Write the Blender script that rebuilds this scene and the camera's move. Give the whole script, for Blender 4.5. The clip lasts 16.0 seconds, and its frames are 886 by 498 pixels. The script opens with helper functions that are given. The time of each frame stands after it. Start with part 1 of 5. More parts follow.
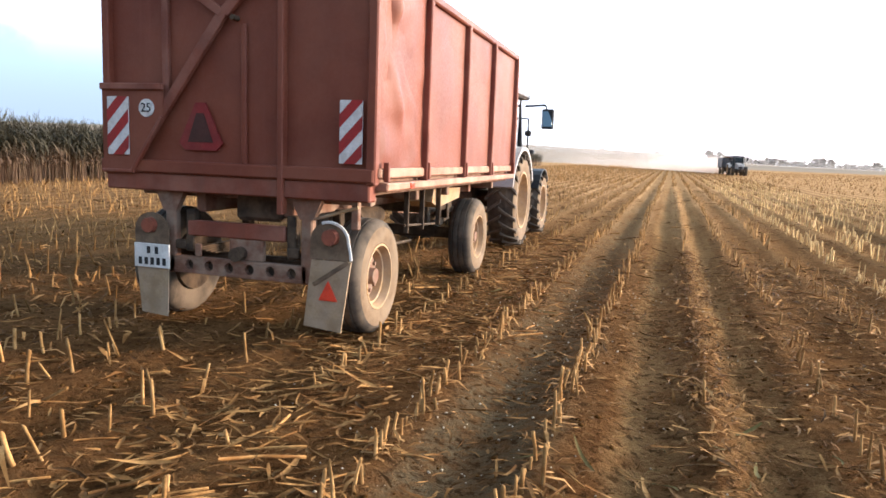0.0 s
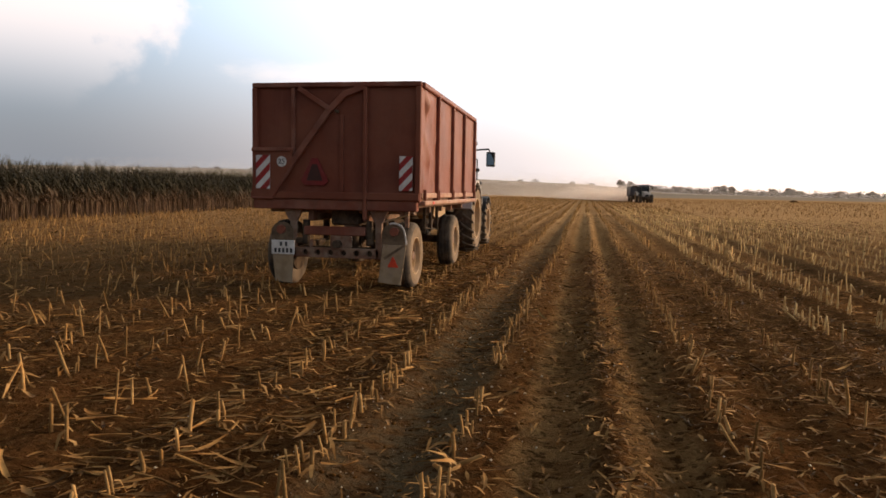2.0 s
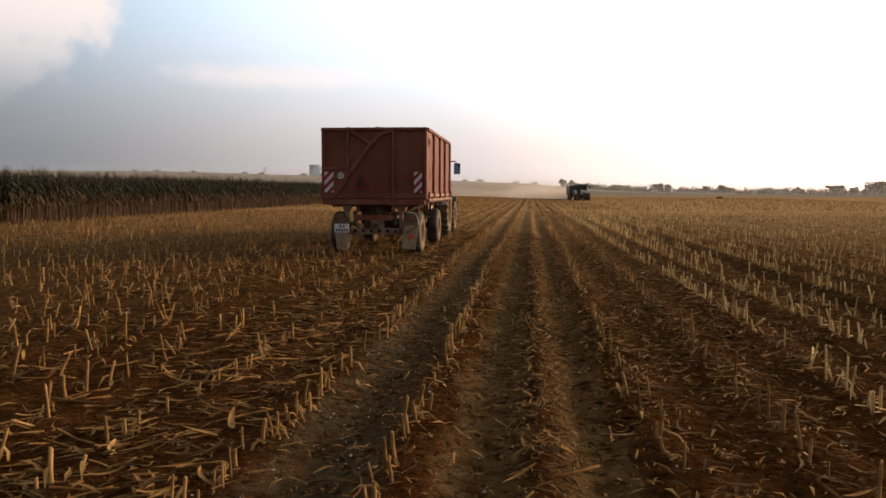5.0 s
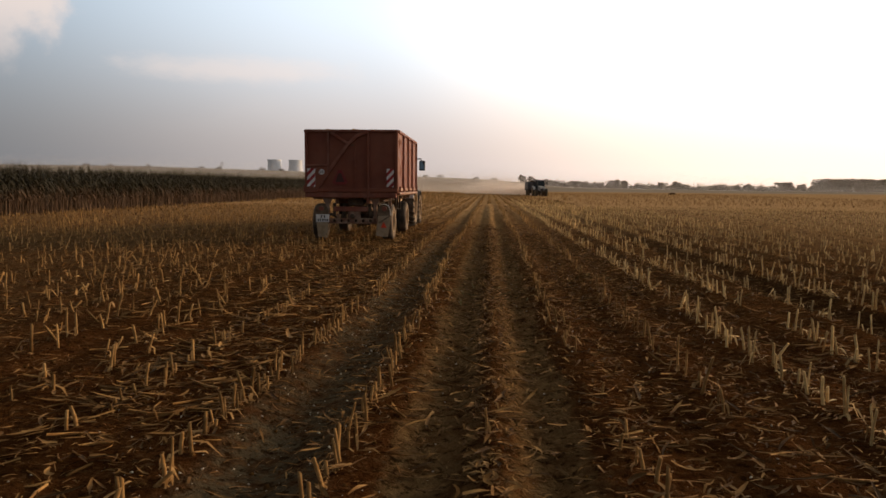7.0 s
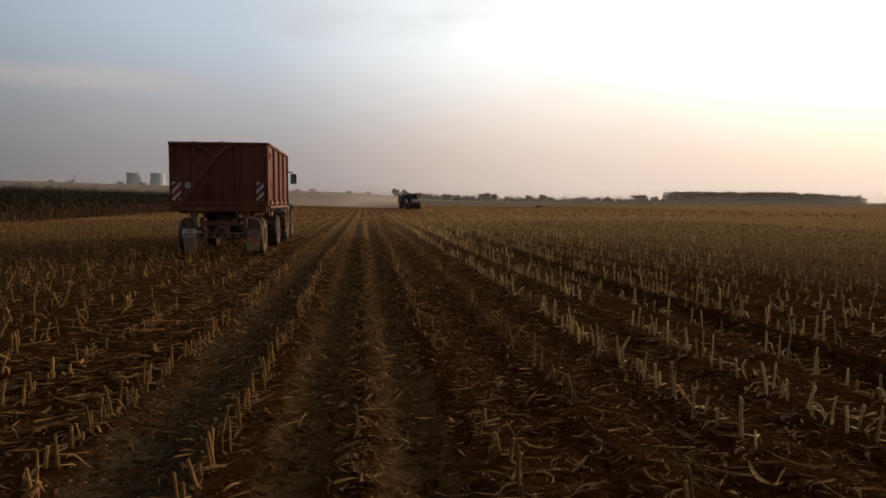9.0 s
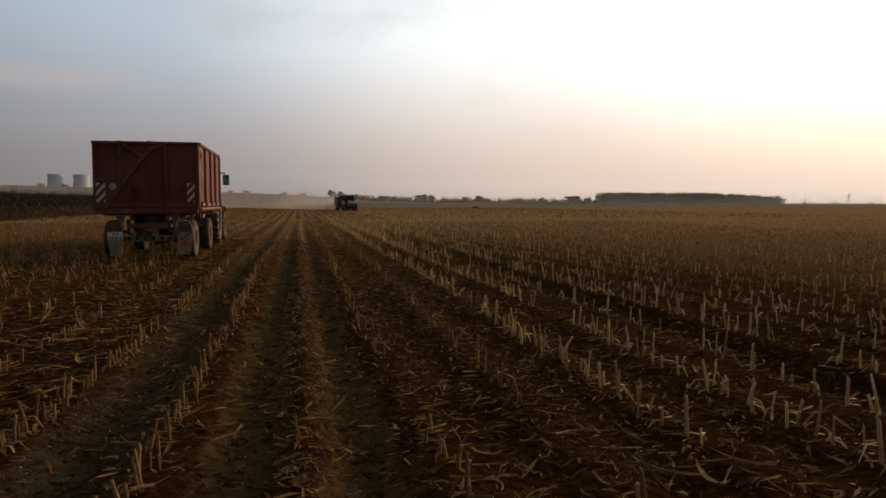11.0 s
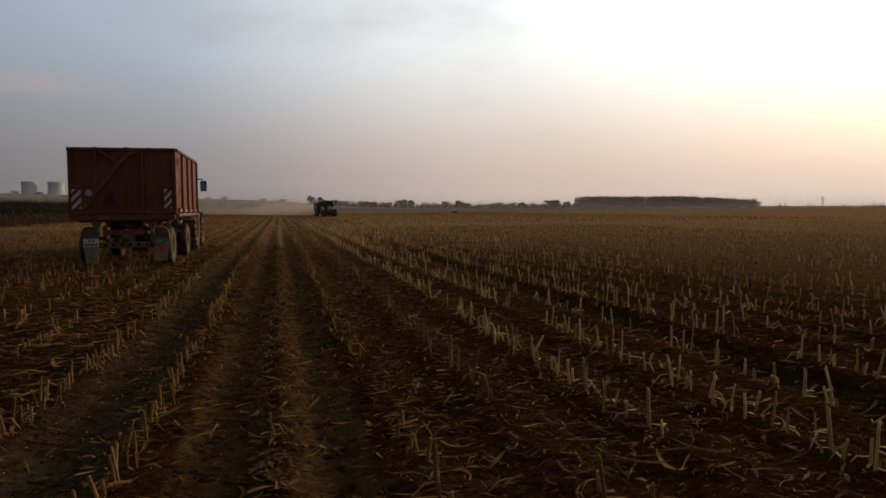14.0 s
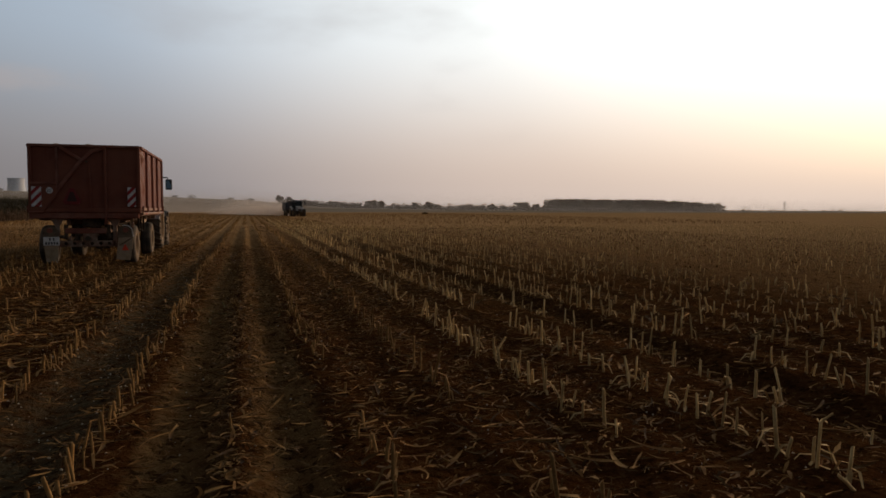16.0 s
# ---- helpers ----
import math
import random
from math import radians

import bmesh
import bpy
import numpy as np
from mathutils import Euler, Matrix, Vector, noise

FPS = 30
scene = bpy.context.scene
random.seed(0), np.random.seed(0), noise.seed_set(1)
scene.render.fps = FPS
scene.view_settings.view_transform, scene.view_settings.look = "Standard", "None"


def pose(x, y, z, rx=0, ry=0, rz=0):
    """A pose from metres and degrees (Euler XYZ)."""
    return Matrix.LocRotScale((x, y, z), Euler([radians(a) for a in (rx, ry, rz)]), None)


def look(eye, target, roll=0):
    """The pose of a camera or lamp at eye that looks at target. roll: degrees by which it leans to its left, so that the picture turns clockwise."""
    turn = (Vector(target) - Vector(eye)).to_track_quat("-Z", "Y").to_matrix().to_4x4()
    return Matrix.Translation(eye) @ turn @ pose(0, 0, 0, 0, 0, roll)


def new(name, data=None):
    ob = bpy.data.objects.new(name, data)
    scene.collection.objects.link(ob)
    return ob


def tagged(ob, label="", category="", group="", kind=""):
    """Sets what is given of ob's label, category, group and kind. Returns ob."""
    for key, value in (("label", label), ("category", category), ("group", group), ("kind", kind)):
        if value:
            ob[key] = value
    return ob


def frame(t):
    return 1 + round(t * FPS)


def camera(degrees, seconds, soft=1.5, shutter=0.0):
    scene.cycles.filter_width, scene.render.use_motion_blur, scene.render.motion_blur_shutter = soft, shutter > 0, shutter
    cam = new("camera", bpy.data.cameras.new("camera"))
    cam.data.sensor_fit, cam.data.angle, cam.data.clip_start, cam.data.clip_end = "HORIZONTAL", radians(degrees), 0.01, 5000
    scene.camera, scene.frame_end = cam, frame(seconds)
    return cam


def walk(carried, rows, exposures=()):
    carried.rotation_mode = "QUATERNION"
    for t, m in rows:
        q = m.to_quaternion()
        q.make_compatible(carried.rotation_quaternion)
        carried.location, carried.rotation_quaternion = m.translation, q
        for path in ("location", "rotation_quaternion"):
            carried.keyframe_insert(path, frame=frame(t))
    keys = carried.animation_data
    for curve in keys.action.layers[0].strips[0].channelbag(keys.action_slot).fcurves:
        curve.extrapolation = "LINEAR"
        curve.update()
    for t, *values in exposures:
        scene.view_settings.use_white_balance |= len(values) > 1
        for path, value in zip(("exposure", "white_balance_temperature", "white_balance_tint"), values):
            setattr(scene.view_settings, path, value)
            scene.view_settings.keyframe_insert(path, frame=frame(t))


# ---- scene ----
cam = camera(64.2, 16.0, soft=1.6)
PATH = [
    (0, (-0.132, 12.007, 1.543), (-0.71, 13.904, 1.276), 2.1),
    (0.5, (-0.086, 10.804, 1.581), (-0.547, 12.737, 1.355), 0.9),
    (1, (-0.105, 9.688, 1.573), (-0.565, 11.621, 1.343), 1.0),
    (1.5, (-0.05, 8.543, 1.536), (-0.429, 10.497, 1.337), 1.4),
    (2, (-0.037, 7.362, 1.465), (-0.409, 9.32, 1.298), 1.0),
    (2.5, (-0.04, 6.179, 1.483), (-0.417, 8.136, 1.313), 0.2),
    (3, (-0.037, 4.974, 1.466), (-0.378, 6.937, 1.295), 0.3),
    (3.5, (-0.031, 3.844, 1.458), (-0.335, 5.813, 1.283), 0.3),
    (4, (-0.031, 2.661, 1.46), (-0.307, 4.634, 1.278), 0.6),
    (4.5, (-0.02, 1.563, 1.497), (-0.304, 3.532, 1.293), 0.4),
    (5, (0.001, 0.675, 1.486), (-0.22, 2.657, 1.322), 0.3),
    (5.8, (0.012, -0.45, 1.478), (-0.16, 1.538, 1.308), 0.3),
    (6.6, (0.024, -1.42, 1.466), (-0.1, 0.572, 1.291), 0.3),
    (7.5, (0.036, -1.97, 1.454), (-0.039, 0.02, 1.275), 0.4),
    (8, (0.032, -2.079, 1.441), (0.041, -0.092, 1.215), -0.0),
    (8.5, (0.066, -2.036, 1.439), (0.176, -0.043, 1.304), 1.6),
    (9, (0.074, -2.023, 1.441), (0.318, -0.043, 1.306), 0.2),
    (9.5, (0.065, -1.919, 1.425), (0.361, 0.053, 1.275), -0.9),
    (10, (0.056, -1.836, 1.423), (0.441, 0.121, 1.276), 0.1),
    (12.5, (0.083, -1.956, 1.44), (0.528, -0.009, 1.345), -0.4),
    (13, (0.09, -1.959, 1.442), (0.566, -0.018, 1.354), -0.8),
    (13.5, (0.087, -1.992, 1.421), (0.575, -0.056, 1.313), -0.5),
    (14, (0.094, -2.028, 1.409), (0.567, -0.088, 1.292), -0.4),
    (14.5, (0.117, -2.08, 1.419), (0.624, -0.15, 1.289), 0.3),
    (15, (0.13, -2.054, 1.422), (0.652, -0.127, 1.292), 0.4),
    (15.5, (0.12, -2.037, 1.418), (0.635, -0.108, 1.305), -0.3),
    (16, (0.131, -2.1, 1.421), (0.687, -0.182, 1.307), 0.2),
]
EXPOSURES = [(0, 1.5, 5500, 8), (0.5, 1.22, 5700, 8), (1, 1.1, 5950, 9), (1.5, 0.8, 6400, 11), (2, 0.1, 6950, 14), (2.5, 0.3, 7000, 14), (3.5, 0.36, 7100, 14), (4.5, 0.26, 7100, 14), (5, -0.15, 7050, 14), (7.5, -0.45, 7250, 14),
             (8.5, -0.7, 7150, 13), (9, -1.22, 6950, 13), (10, -1.16, 6900, 13), (12.5, -1.6, 6750, 13), (16, -1.54, 6750, 13)]
walk(cam, [(t, look(eye, target, roll)) for t, eye, target, roll in PATH], EXPOSURES)

# ---- world and sun: a hazy evening, the sun low behind haze ahead and to the east side of the rows ----
SUN_AZ, SUN_EL = 62.0, 10.0
sun_dir = Vector((math.sin(radians(SUN_AZ)) * math.cos(radians(SUN_EL)), math.cos(radians(SUN_AZ)) * math.cos(radians(SUN_EL)), math.sin(radians(SUN_EL))))


class Nodes:
    """Short way to wire a node tree."""

    def __init__(self, tree):
        self.tree = tree
        tree.nodes.clear()

    def add(self, kind, ins=()):
        n = self.tree.nodes.new(kind)
        for k, v in dict(ins).items():
            self.feed(n.inputs[k], v)
        return n

    def feed(self, socket, v):
        if isinstance(v, bpy.types.NodeSocket):
            self.tree.links.new(v, socket)
        else:
            socket.default_value = v

    def math(self, op, a, b=0.0, clamp=False):
        n = self.tree.nodes.new("ShaderNodeMath")
        n.operation, n.use_clamp = op, clamp
        self.feed(n.inputs[0], a)
        self.feed(n.inputs[1], b)
        return n.outputs[0]

    def range(self, v, a, b, c=0.0, d=1.0):
        n = self.tree.nodes.new("ShaderNodeMapRange")
        n.interpolation_type = "SMOOTHSTEP"
        for k, w in enumerate((v, a, b, c, d)):
            self.feed(n.inputs[k], w)
        return n.outputs[0]

    def mix(self, f, a, b, blend="MIX"):
        n = self.tree.nodes.new("ShaderNodeMix")
        n.data_type, n.blend_type = "RGBA", blend
        for k, v in ((0, f), (6, a), (7, b)):
            self.feed(n.inputs[k], (*v, 1) if isinstance(v, tuple) else v)
        return n.outputs[2]

    def noise(self, vec, scale, detail=4.0, rough=0.55):
        return self.add("ShaderNodeTexNoise", {"Vector": vec, "Scale": scale, "Detail": detail, "Roughness": rough}).outputs[0]


world = bpy.data.worlds.new("evening_sky")
world.use_nodes = True
scene.world = world
W = Nodes(world.node_tree)
d = W.add("ShaderNodeTexCoord").outputs["Generated"]
sky = W.add("ShaderNodeTexSky")
sky.sky_type, sky.sun_disc, sky.sun_elevation, sky.sun_rotation = "NISHITA", False, radians(SUN_EL), radians(SUN_AZ)
sky.dust_density, sky.air_density, sky.ozone_density = 8.0, 1.0, 0.3
# the brightest part of the hazy sky stands above the veiled sun
GLOW_AZ, GLOW_EL = 44.0, 24.0
glow_dir = (math.sin(radians(GLOW_AZ)) * math.cos(radians(GLOW_EL)), math.cos(radians(GLOW_AZ)) * math.cos(radians(GLOW_EL)), math.sin(radians(GLOW_EL)))
dot = W.add("ShaderNodeVectorMath", {0: d, 1: glow_dir})
dot.operation = "DOT_PRODUCT"
toward = dot.outputs["Value"]
up = W.add("ShaderNodeSeparateXYZ", {0: d}).outputs[2]
haze = W.mix(W.range(toward, -0.9, -0.05), (0.13, 0.105, 0.085), (0.27, 0.32, 0.38))
haze = W.mix(W.range(toward, 0.08, 0.75), haze, (0.96, 0.95, 1.0))
haze = W.mix(W.range(toward, 0.60, 0.95), haze, (2.15, 1.88, 1.68))
haze = W.mix(W.range(toward, 0.88, 1.0), haze, (2.7, 2.4, 2.1))
veil = W.mix(W.range(up, 0.03, 0.26), (0.92, 0.88, 0.86), (1.22, 1.52, 1.74))
haze = W.mix(1.0, haze, veil, "MULTIPLY")
haze = W.mix(W.range(up, 0.31, 0.72), haze, (0.11, 0.10, 0.10))
stretch = W.add("ShaderNodeMapping", {0: d, "Scale": (1.0, 1.0, 2.8)}).outputs[0]
puffs = W.range(W.noise(stretch, 2.4, 7.0, 0.5), 0.52, 0.72)
puffs = W.math("MULTIPLY", puffs, W.range(up, 0.03, 0.20))
haze = W.mix(W.math("MULTIPLY", puffs, 0.34), haze, (0.95, 0.91, 0.93))
# one heaped evening cloud to the north-west
bank = W.add("ShaderNodeVectorMath", {0: d, 1: (-0.655, 0.690, 0.307)})
bank.operation = "DOT_PRODUCT"
lumps = W.math("MULTIPLY", W.math("SUBTRACT", W.noise(d, 9.0, 7.0, 0.55), 0.5), 0.05)
heap_mask = W.range(W.math("ADD", bank.outputs["Value"], lumps), 0.970, 0.979)
haze = W.mix(W.math("MULTIPLY", heap_mask, W.range(up, 0.08, 0.24, 0.0, 0.85)), haze, (1.10, 0.98, 0.95))
streak = W.add("ShaderNodeVectorMath", {0: W.add("ShaderNodeMapping", {0: d, "Scale": (1.0, 1.0, 7.0)}).outputs[0], 1: (-0.325, 0.933, 1.06)})
streak.operation = "DISTANCE"
ragged = W.math("MULTIPLY", W.math("SUBTRACT", W.noise(stretch, 14.0, 6.0, 0.6), 0.5), 0.22)
band = W.range(W.math("ADD", streak.outputs["Value"], ragged), 0.17, 0.02, 0.0, 0.35)
haze = W.mix(band, haze, (1.25, 1.08, 1.02))
b1 = W.add("ShaderNodeBackground", {"Color": sky.outputs[0], "Strength": 0.05})
b2 = W.add("ShaderNodeBackground", {"Color": haze, "Strength": 1.0})
add = W.add("ShaderNodeAddShader", {0: b1.outputs[0], 1: b2.outputs[0]})
W.add("ShaderNodeOutputWorld", {0: add.outputs[0]})

sun = bpy.data.lights.new("sun", "SUN")
sun.energy, sun.angle, sun.color = 2.7, radians(5), (1.0, 0.68, 0.42)
new("sun", sun).matrix_world = look(tuple(sun_dir * 100), (0, 0, 0))


# ---- materials ----
def material(name, base, alt, rough=0.8, metal=0.0, scale=6.0, fine=60.0, bump=0.25, dust=None, dust_amount=0.0, per_piece=0.0, spec=0.3, grit=0.45, runs=None):
    """Base colour varied towards alt by broad and fine noise, with a film of dust in patches, bump and uneven roughness."""
    m = bpy.data.materials.new(name)
    m.use_nodes = True
    N = Nodes(m.node_tree)
    co = N.add("ShaderNodeTexCoord").outputs["Object"]
    broad, grain = N.noise(co, scale), N.noise(co, fine, 5.0, 0.65)
    col = N.mix(N.range(broad, 0.35, 0.68), base, alt)
    col = N.mix(N.range(grain, 0.3, 0.75, 0.0, grit), col, tuple(c * 0.55 for c in base))
    if runs:
        tall = N.add("ShaderNodeMapping", {0: co, "Scale": (9.0, 9.0, 0.55)}).outputs[0]
        col = N.mix(N.range(N.noise(tall, 1.0, 5.0, 0.6), 0.52, 0.72, 0.0, 0.55), col, runs)
    if dust:
        patch = N.math("MULTIPLY", N.range(N.noise(co, scale * 0.6, 6.0, 0.62), 0.38, 0.66), dust_amount)
        col = N.mix(patch, col, dust)
    if per_piece:
        r = N.add("ShaderNodeNewGeometry").outputs["Random Per Island"]
        o = N.add("ShaderNodeObjectInfo").outputs["Random"]
        r = N.math("FRACT", N.math("ADD", r, o))
        col = N.mix(1.0, col, N.mix(r, (1 - per_piece,) * 3, (1 + per_piece,) * 3), "MULTIPLY")
    ro = N.range(grain, 0.2, 0.8, max(rough - 0.12, 0.05), min(rough + 0.12, 1.0))
    bp = N.add("ShaderNodeBump", {"Height": grain, "Strength": bump, "Distance": 0.004})
    p = N.add("ShaderNodeBsdfPrincipled", {"Base Color": col, "Roughness": ro, "Metallic": metal, "Normal": bp.outputs[0], "Specular IOR Level": spec})
    N.add("ShaderNodeOutputMaterial", {0: p.outputs[0]})
    return m


DUST = (0.34, 0.26, 0.19)
M_RED = material("weathered_red_paint", (0.200, 0.051, 0.025), (0.158, 0.041, 0.022), 0.6, scale=1.6, fine=45, bump=0.08, dust=(0.26, 0.104, 0.060), dust_amount=0.42, grit=0.15, runs=(0.20, 0.060, 0.036))
M_RED_DARK = material("dull_red_frame_paint", (0.225, 0.062, 0.034), (0.155, 0.045, 0.027), 0.68, scale=2.5, bump=0.10, dust=(0.36, 0.20, 0.14), dust_amount=0.35, grit=0.2, runs=(0.15, 0.055, 0.035))
M_RUST = material("rusty_dusty_steel", (0.23, 0.112, 0.068), (0.14, 0.070, 0.045), 0.85, scale=7, dust=DUST, dust_amount=0.6)
M_DARK = material("greasy_dark_steel", (0.042, 0.031, 0.023), (0.075, 0.054, 0.038), 0.85, scale=8, dust=(0.20, 0.14, 0.09), dust_amount=0.4, spec=0.1)
M_CREAM = material("dusty_cream_paint", (0.45, 0.295, 0.145), (0.34, 0.215, 0.105), 0.7, scale=9, dust=DUST, dust_amount=0.5)
M_TYRE = material("dusty_black_rubber", (0.055, 0.043, 0.033), (0.085, 0.065, 0.047), 0.9, scale=5, fine=90, dust=(0.20, 0.150, 0.102), dust_amount=0.6)
M_WALL = material("mud_dusted_sidewall", (0.21, 0.140, 0.080), (0.14, 0.093, 0.054), 0.92, scale=6, fine=80, dust=(0.23, 0.17, 0.112), dust_amount=0.5)
M_FLAPHEAD = material("dust_caked_rubber", (0.150, 0.100, 0.062), (0.095, 0.066, 0.043), 0.9, scale=9, dust=(0.26, 0.18, 0.11), dust_amount=0.5)
# dust on the ledge, plus its edge highlight put into the colour
M_LEDGE = material("dusty_highlit_red_ledge", (0.37, 0.185, 0.115), (0.28, 0.115, 0.07), 0.7, scale=4, dust=(0.46, 0.32, 0.22), dust_amount=0.6)
M_FLAP = material("dusty_grey_rubber_flap", (0.40, 0.285, 0.170), (0.27, 0.185, 0.105), 0.85, scale=7, dust=DUST, dust_amount=0.5)
M_WHITE = material("scuffed_white_paint", (0.78, 0.76, 0.72), (0.62, 0.60, 0.57), 0.5, scale=14, dust=DUST, dust_amount=0.2)
M_GREY = material("light_grey_fender_paint", (0.50, 0.48, 0.46), (0.40, 0.38, 0.36), 0.5, scale=5, dust=DUST, dust_amount=0.45)
M_SIGNRED = material("faded_sign_red", (0.36, 0.028, 0.026), (0.27, 0.032, 0.028), 0.5, scale=10)
M_TRIANGLE = material("dull_dark_red_reflector", (0.24, 0.022, 0.022), (0.17, 0.020, 0.019), 0.5, scale=9, dust=(0.22, 0.07, 0.05), dust_amount=0.3)
M_TRIMID = material("dark_maroon_reflector", (0.075, 0.026, 0.020), (0.055, 0.022, 0.018), 0.5, scale=9)
M_ORANGE = material("orange_red_reflector", (0.75, 0.075, 0.035), (0.60, 0.06, 0.03), 0.3, scale=12)
M_LENS = material("dull_amber_red_lens", (0.27, 0.085, 0.050), (0.18, 0.06, 0.04), 0.4, scale=12)
M_BLACK = material("black_paint", (0.018, 0.018, 0.020), (0.032, 0.031, 0.030), 0.5, scale=8)
M_BLUE = material("dark_blue_grey_paint", (0.055, 0.065, 0.085), (0.040, 0.046, 0.060), 0.45, scale=4, dust=DUST, dust_amount=0.3)
M_GRAIN = material("maize_load", (0.48, 0.30, 0.11), (0.33, 0.20, 0.08), 0.85, scale=14, fine=120, bump=0.6)
M_STUB = material("dry_maize_stub", (0.27, 0.138, 0.044), (0.46, 0.275, 0.108), 0.85, scale=9, fine=90, per_piece=0.45, spec=0.08)
# paler copy of the stub material, sunlight put into its colour
M_STUB_SUNLIT = material("sunlit_maize_stub", (0.58, 0.365, 0.145), (0.78, 0.555, 0.262), 0.85, scale=9, fine=90, per_piece=0.35, spec=0.08)
M_LEAF = material("dry_maize_leaf", (0.155, 0.072, 0.021), (0.36, 0.200, 0.068), 0.85, scale=7, fine=70, per_piece=0.72, spec=0.08)
M_GREENLEAF = material("wilted_green_leaf", (0.13, 0.105, 0.036), (0.20, 0.155, 0.062), 0.85, scale=7, per_piece=0.3, spec=0.05)
M_CRUMB = material("pale_cob_crumbs", (0.66, 0.58, 0.44), (0.52, 0.42, 0.28), 0.8, scale=20, per_piece=0.3, spec=0.1)
M_CLOD = material("soil_clod", (0.105, 0.050, 0.0155), (0.075, 0.036, 0.011), 0.95, scale=10, fine=70, bump=0.8, per_piece=0.25, spec=0.0)
M_BARK = material("far_bark", (0.075, 0.062, 0.052), (0.055, 0.048, 0.042), 0.9, scale=1.0, fine=8.0)
# steel and concrete on the horizon: distance haze painted into pale base colours
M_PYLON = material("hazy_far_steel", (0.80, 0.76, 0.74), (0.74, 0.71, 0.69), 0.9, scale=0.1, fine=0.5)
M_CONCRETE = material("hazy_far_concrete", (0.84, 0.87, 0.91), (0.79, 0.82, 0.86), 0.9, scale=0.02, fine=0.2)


def leafy_material(name, base, alt, scale, through_share):
    """Leaves or fine dust that pass on part of the light from behind."""
    m = bpy.data.materials.new(name)
    m.use_nodes = True
    N = Nodes(m.node_tree)
    g = N.add("ShaderNodeNewGeometry")
    r = g.outputs["Random Per Island"]
    col = N.mix(N.range(N.noise(g.outputs["Position"], scale), 0.35, 0.65), base, alt)
    col = N.mix(1.0, col, N.mix(r, (0.75,) * 3, (1.25,) * 3), "MULTIPLY")
    a = N.add("ShaderNodeBsdfDiffuse", {"Color": col})
    t = N.add("ShaderNodeBsdfTranslucent", {"Color": col})
    x = N.add("ShaderNodeMixShader", {0: through_share, 1: a.outputs[0], 2: t.outputs[0]})
    N.add("ShaderNodeOutputMaterial", {0: x.outputs[0]})
    return m


M_TREE = leafy_material("autumn_far_foliage", (0.22, 0.19, 0.15), (0.17, 0.15, 0.125), 0.15, 0.6)
M_HAZE = leafy_material("evening_haze", (0.86, 0.80, 0.76), (0.82, 0.77, 0.74), 0.01, 0.65)
M_DUSTMOTE = leafy_material("airborne_dust", (0.88, 0.80, 0.73), (0.80, 0.72, 0.65), 0.3, 0.7)


def glass_material():
    m = bpy.data.materials.new("tinted_cab_glass")
    m.use_nodes = True
    N = Nodes(m.node_tree)
    a = N.add("ShaderNodeBsdfTransparent", {"Color": (0.62, 0.68, 0.70, 1.0)})
    g = N.add("ShaderNodeBsdfGlossy", {"Roughness": 0.05, "Color": (0.9, 0.9, 0.9, 1)})
    f = N.add("ShaderNodeFresnel", {"IOR": 1.5})
    x = N.add("ShaderNodeMixShader", {0: f.outputs[0], 1: a.outputs[0], 2: g.outputs[0]})
    N.add("ShaderNodeOutputMaterial", {0: x.outputs[0]})
    return m


def mirror_material():
    m = bpy.data.materials.new("mirror_glass")
    m.use_nodes = True
    N = Nodes(m.node_tree)
    p = N.add("ShaderNodeBsdfPrincipled", {"Base Color": (0.10, 0.115, 0.12, 1), "Metallic": 1.0, "Roughness": 0.2})
    N.add("ShaderNodeOutputMaterial", {0: p.outputs[0]})
    return m


M_GLASS, M_MIRROR = glass_material(), mirror_material()
PITCH = 0.785           # distance between the sown rows
ROW0 = -0.75            # one of the rows
SKEW = 0.010            # the rows' drift to the east along the field


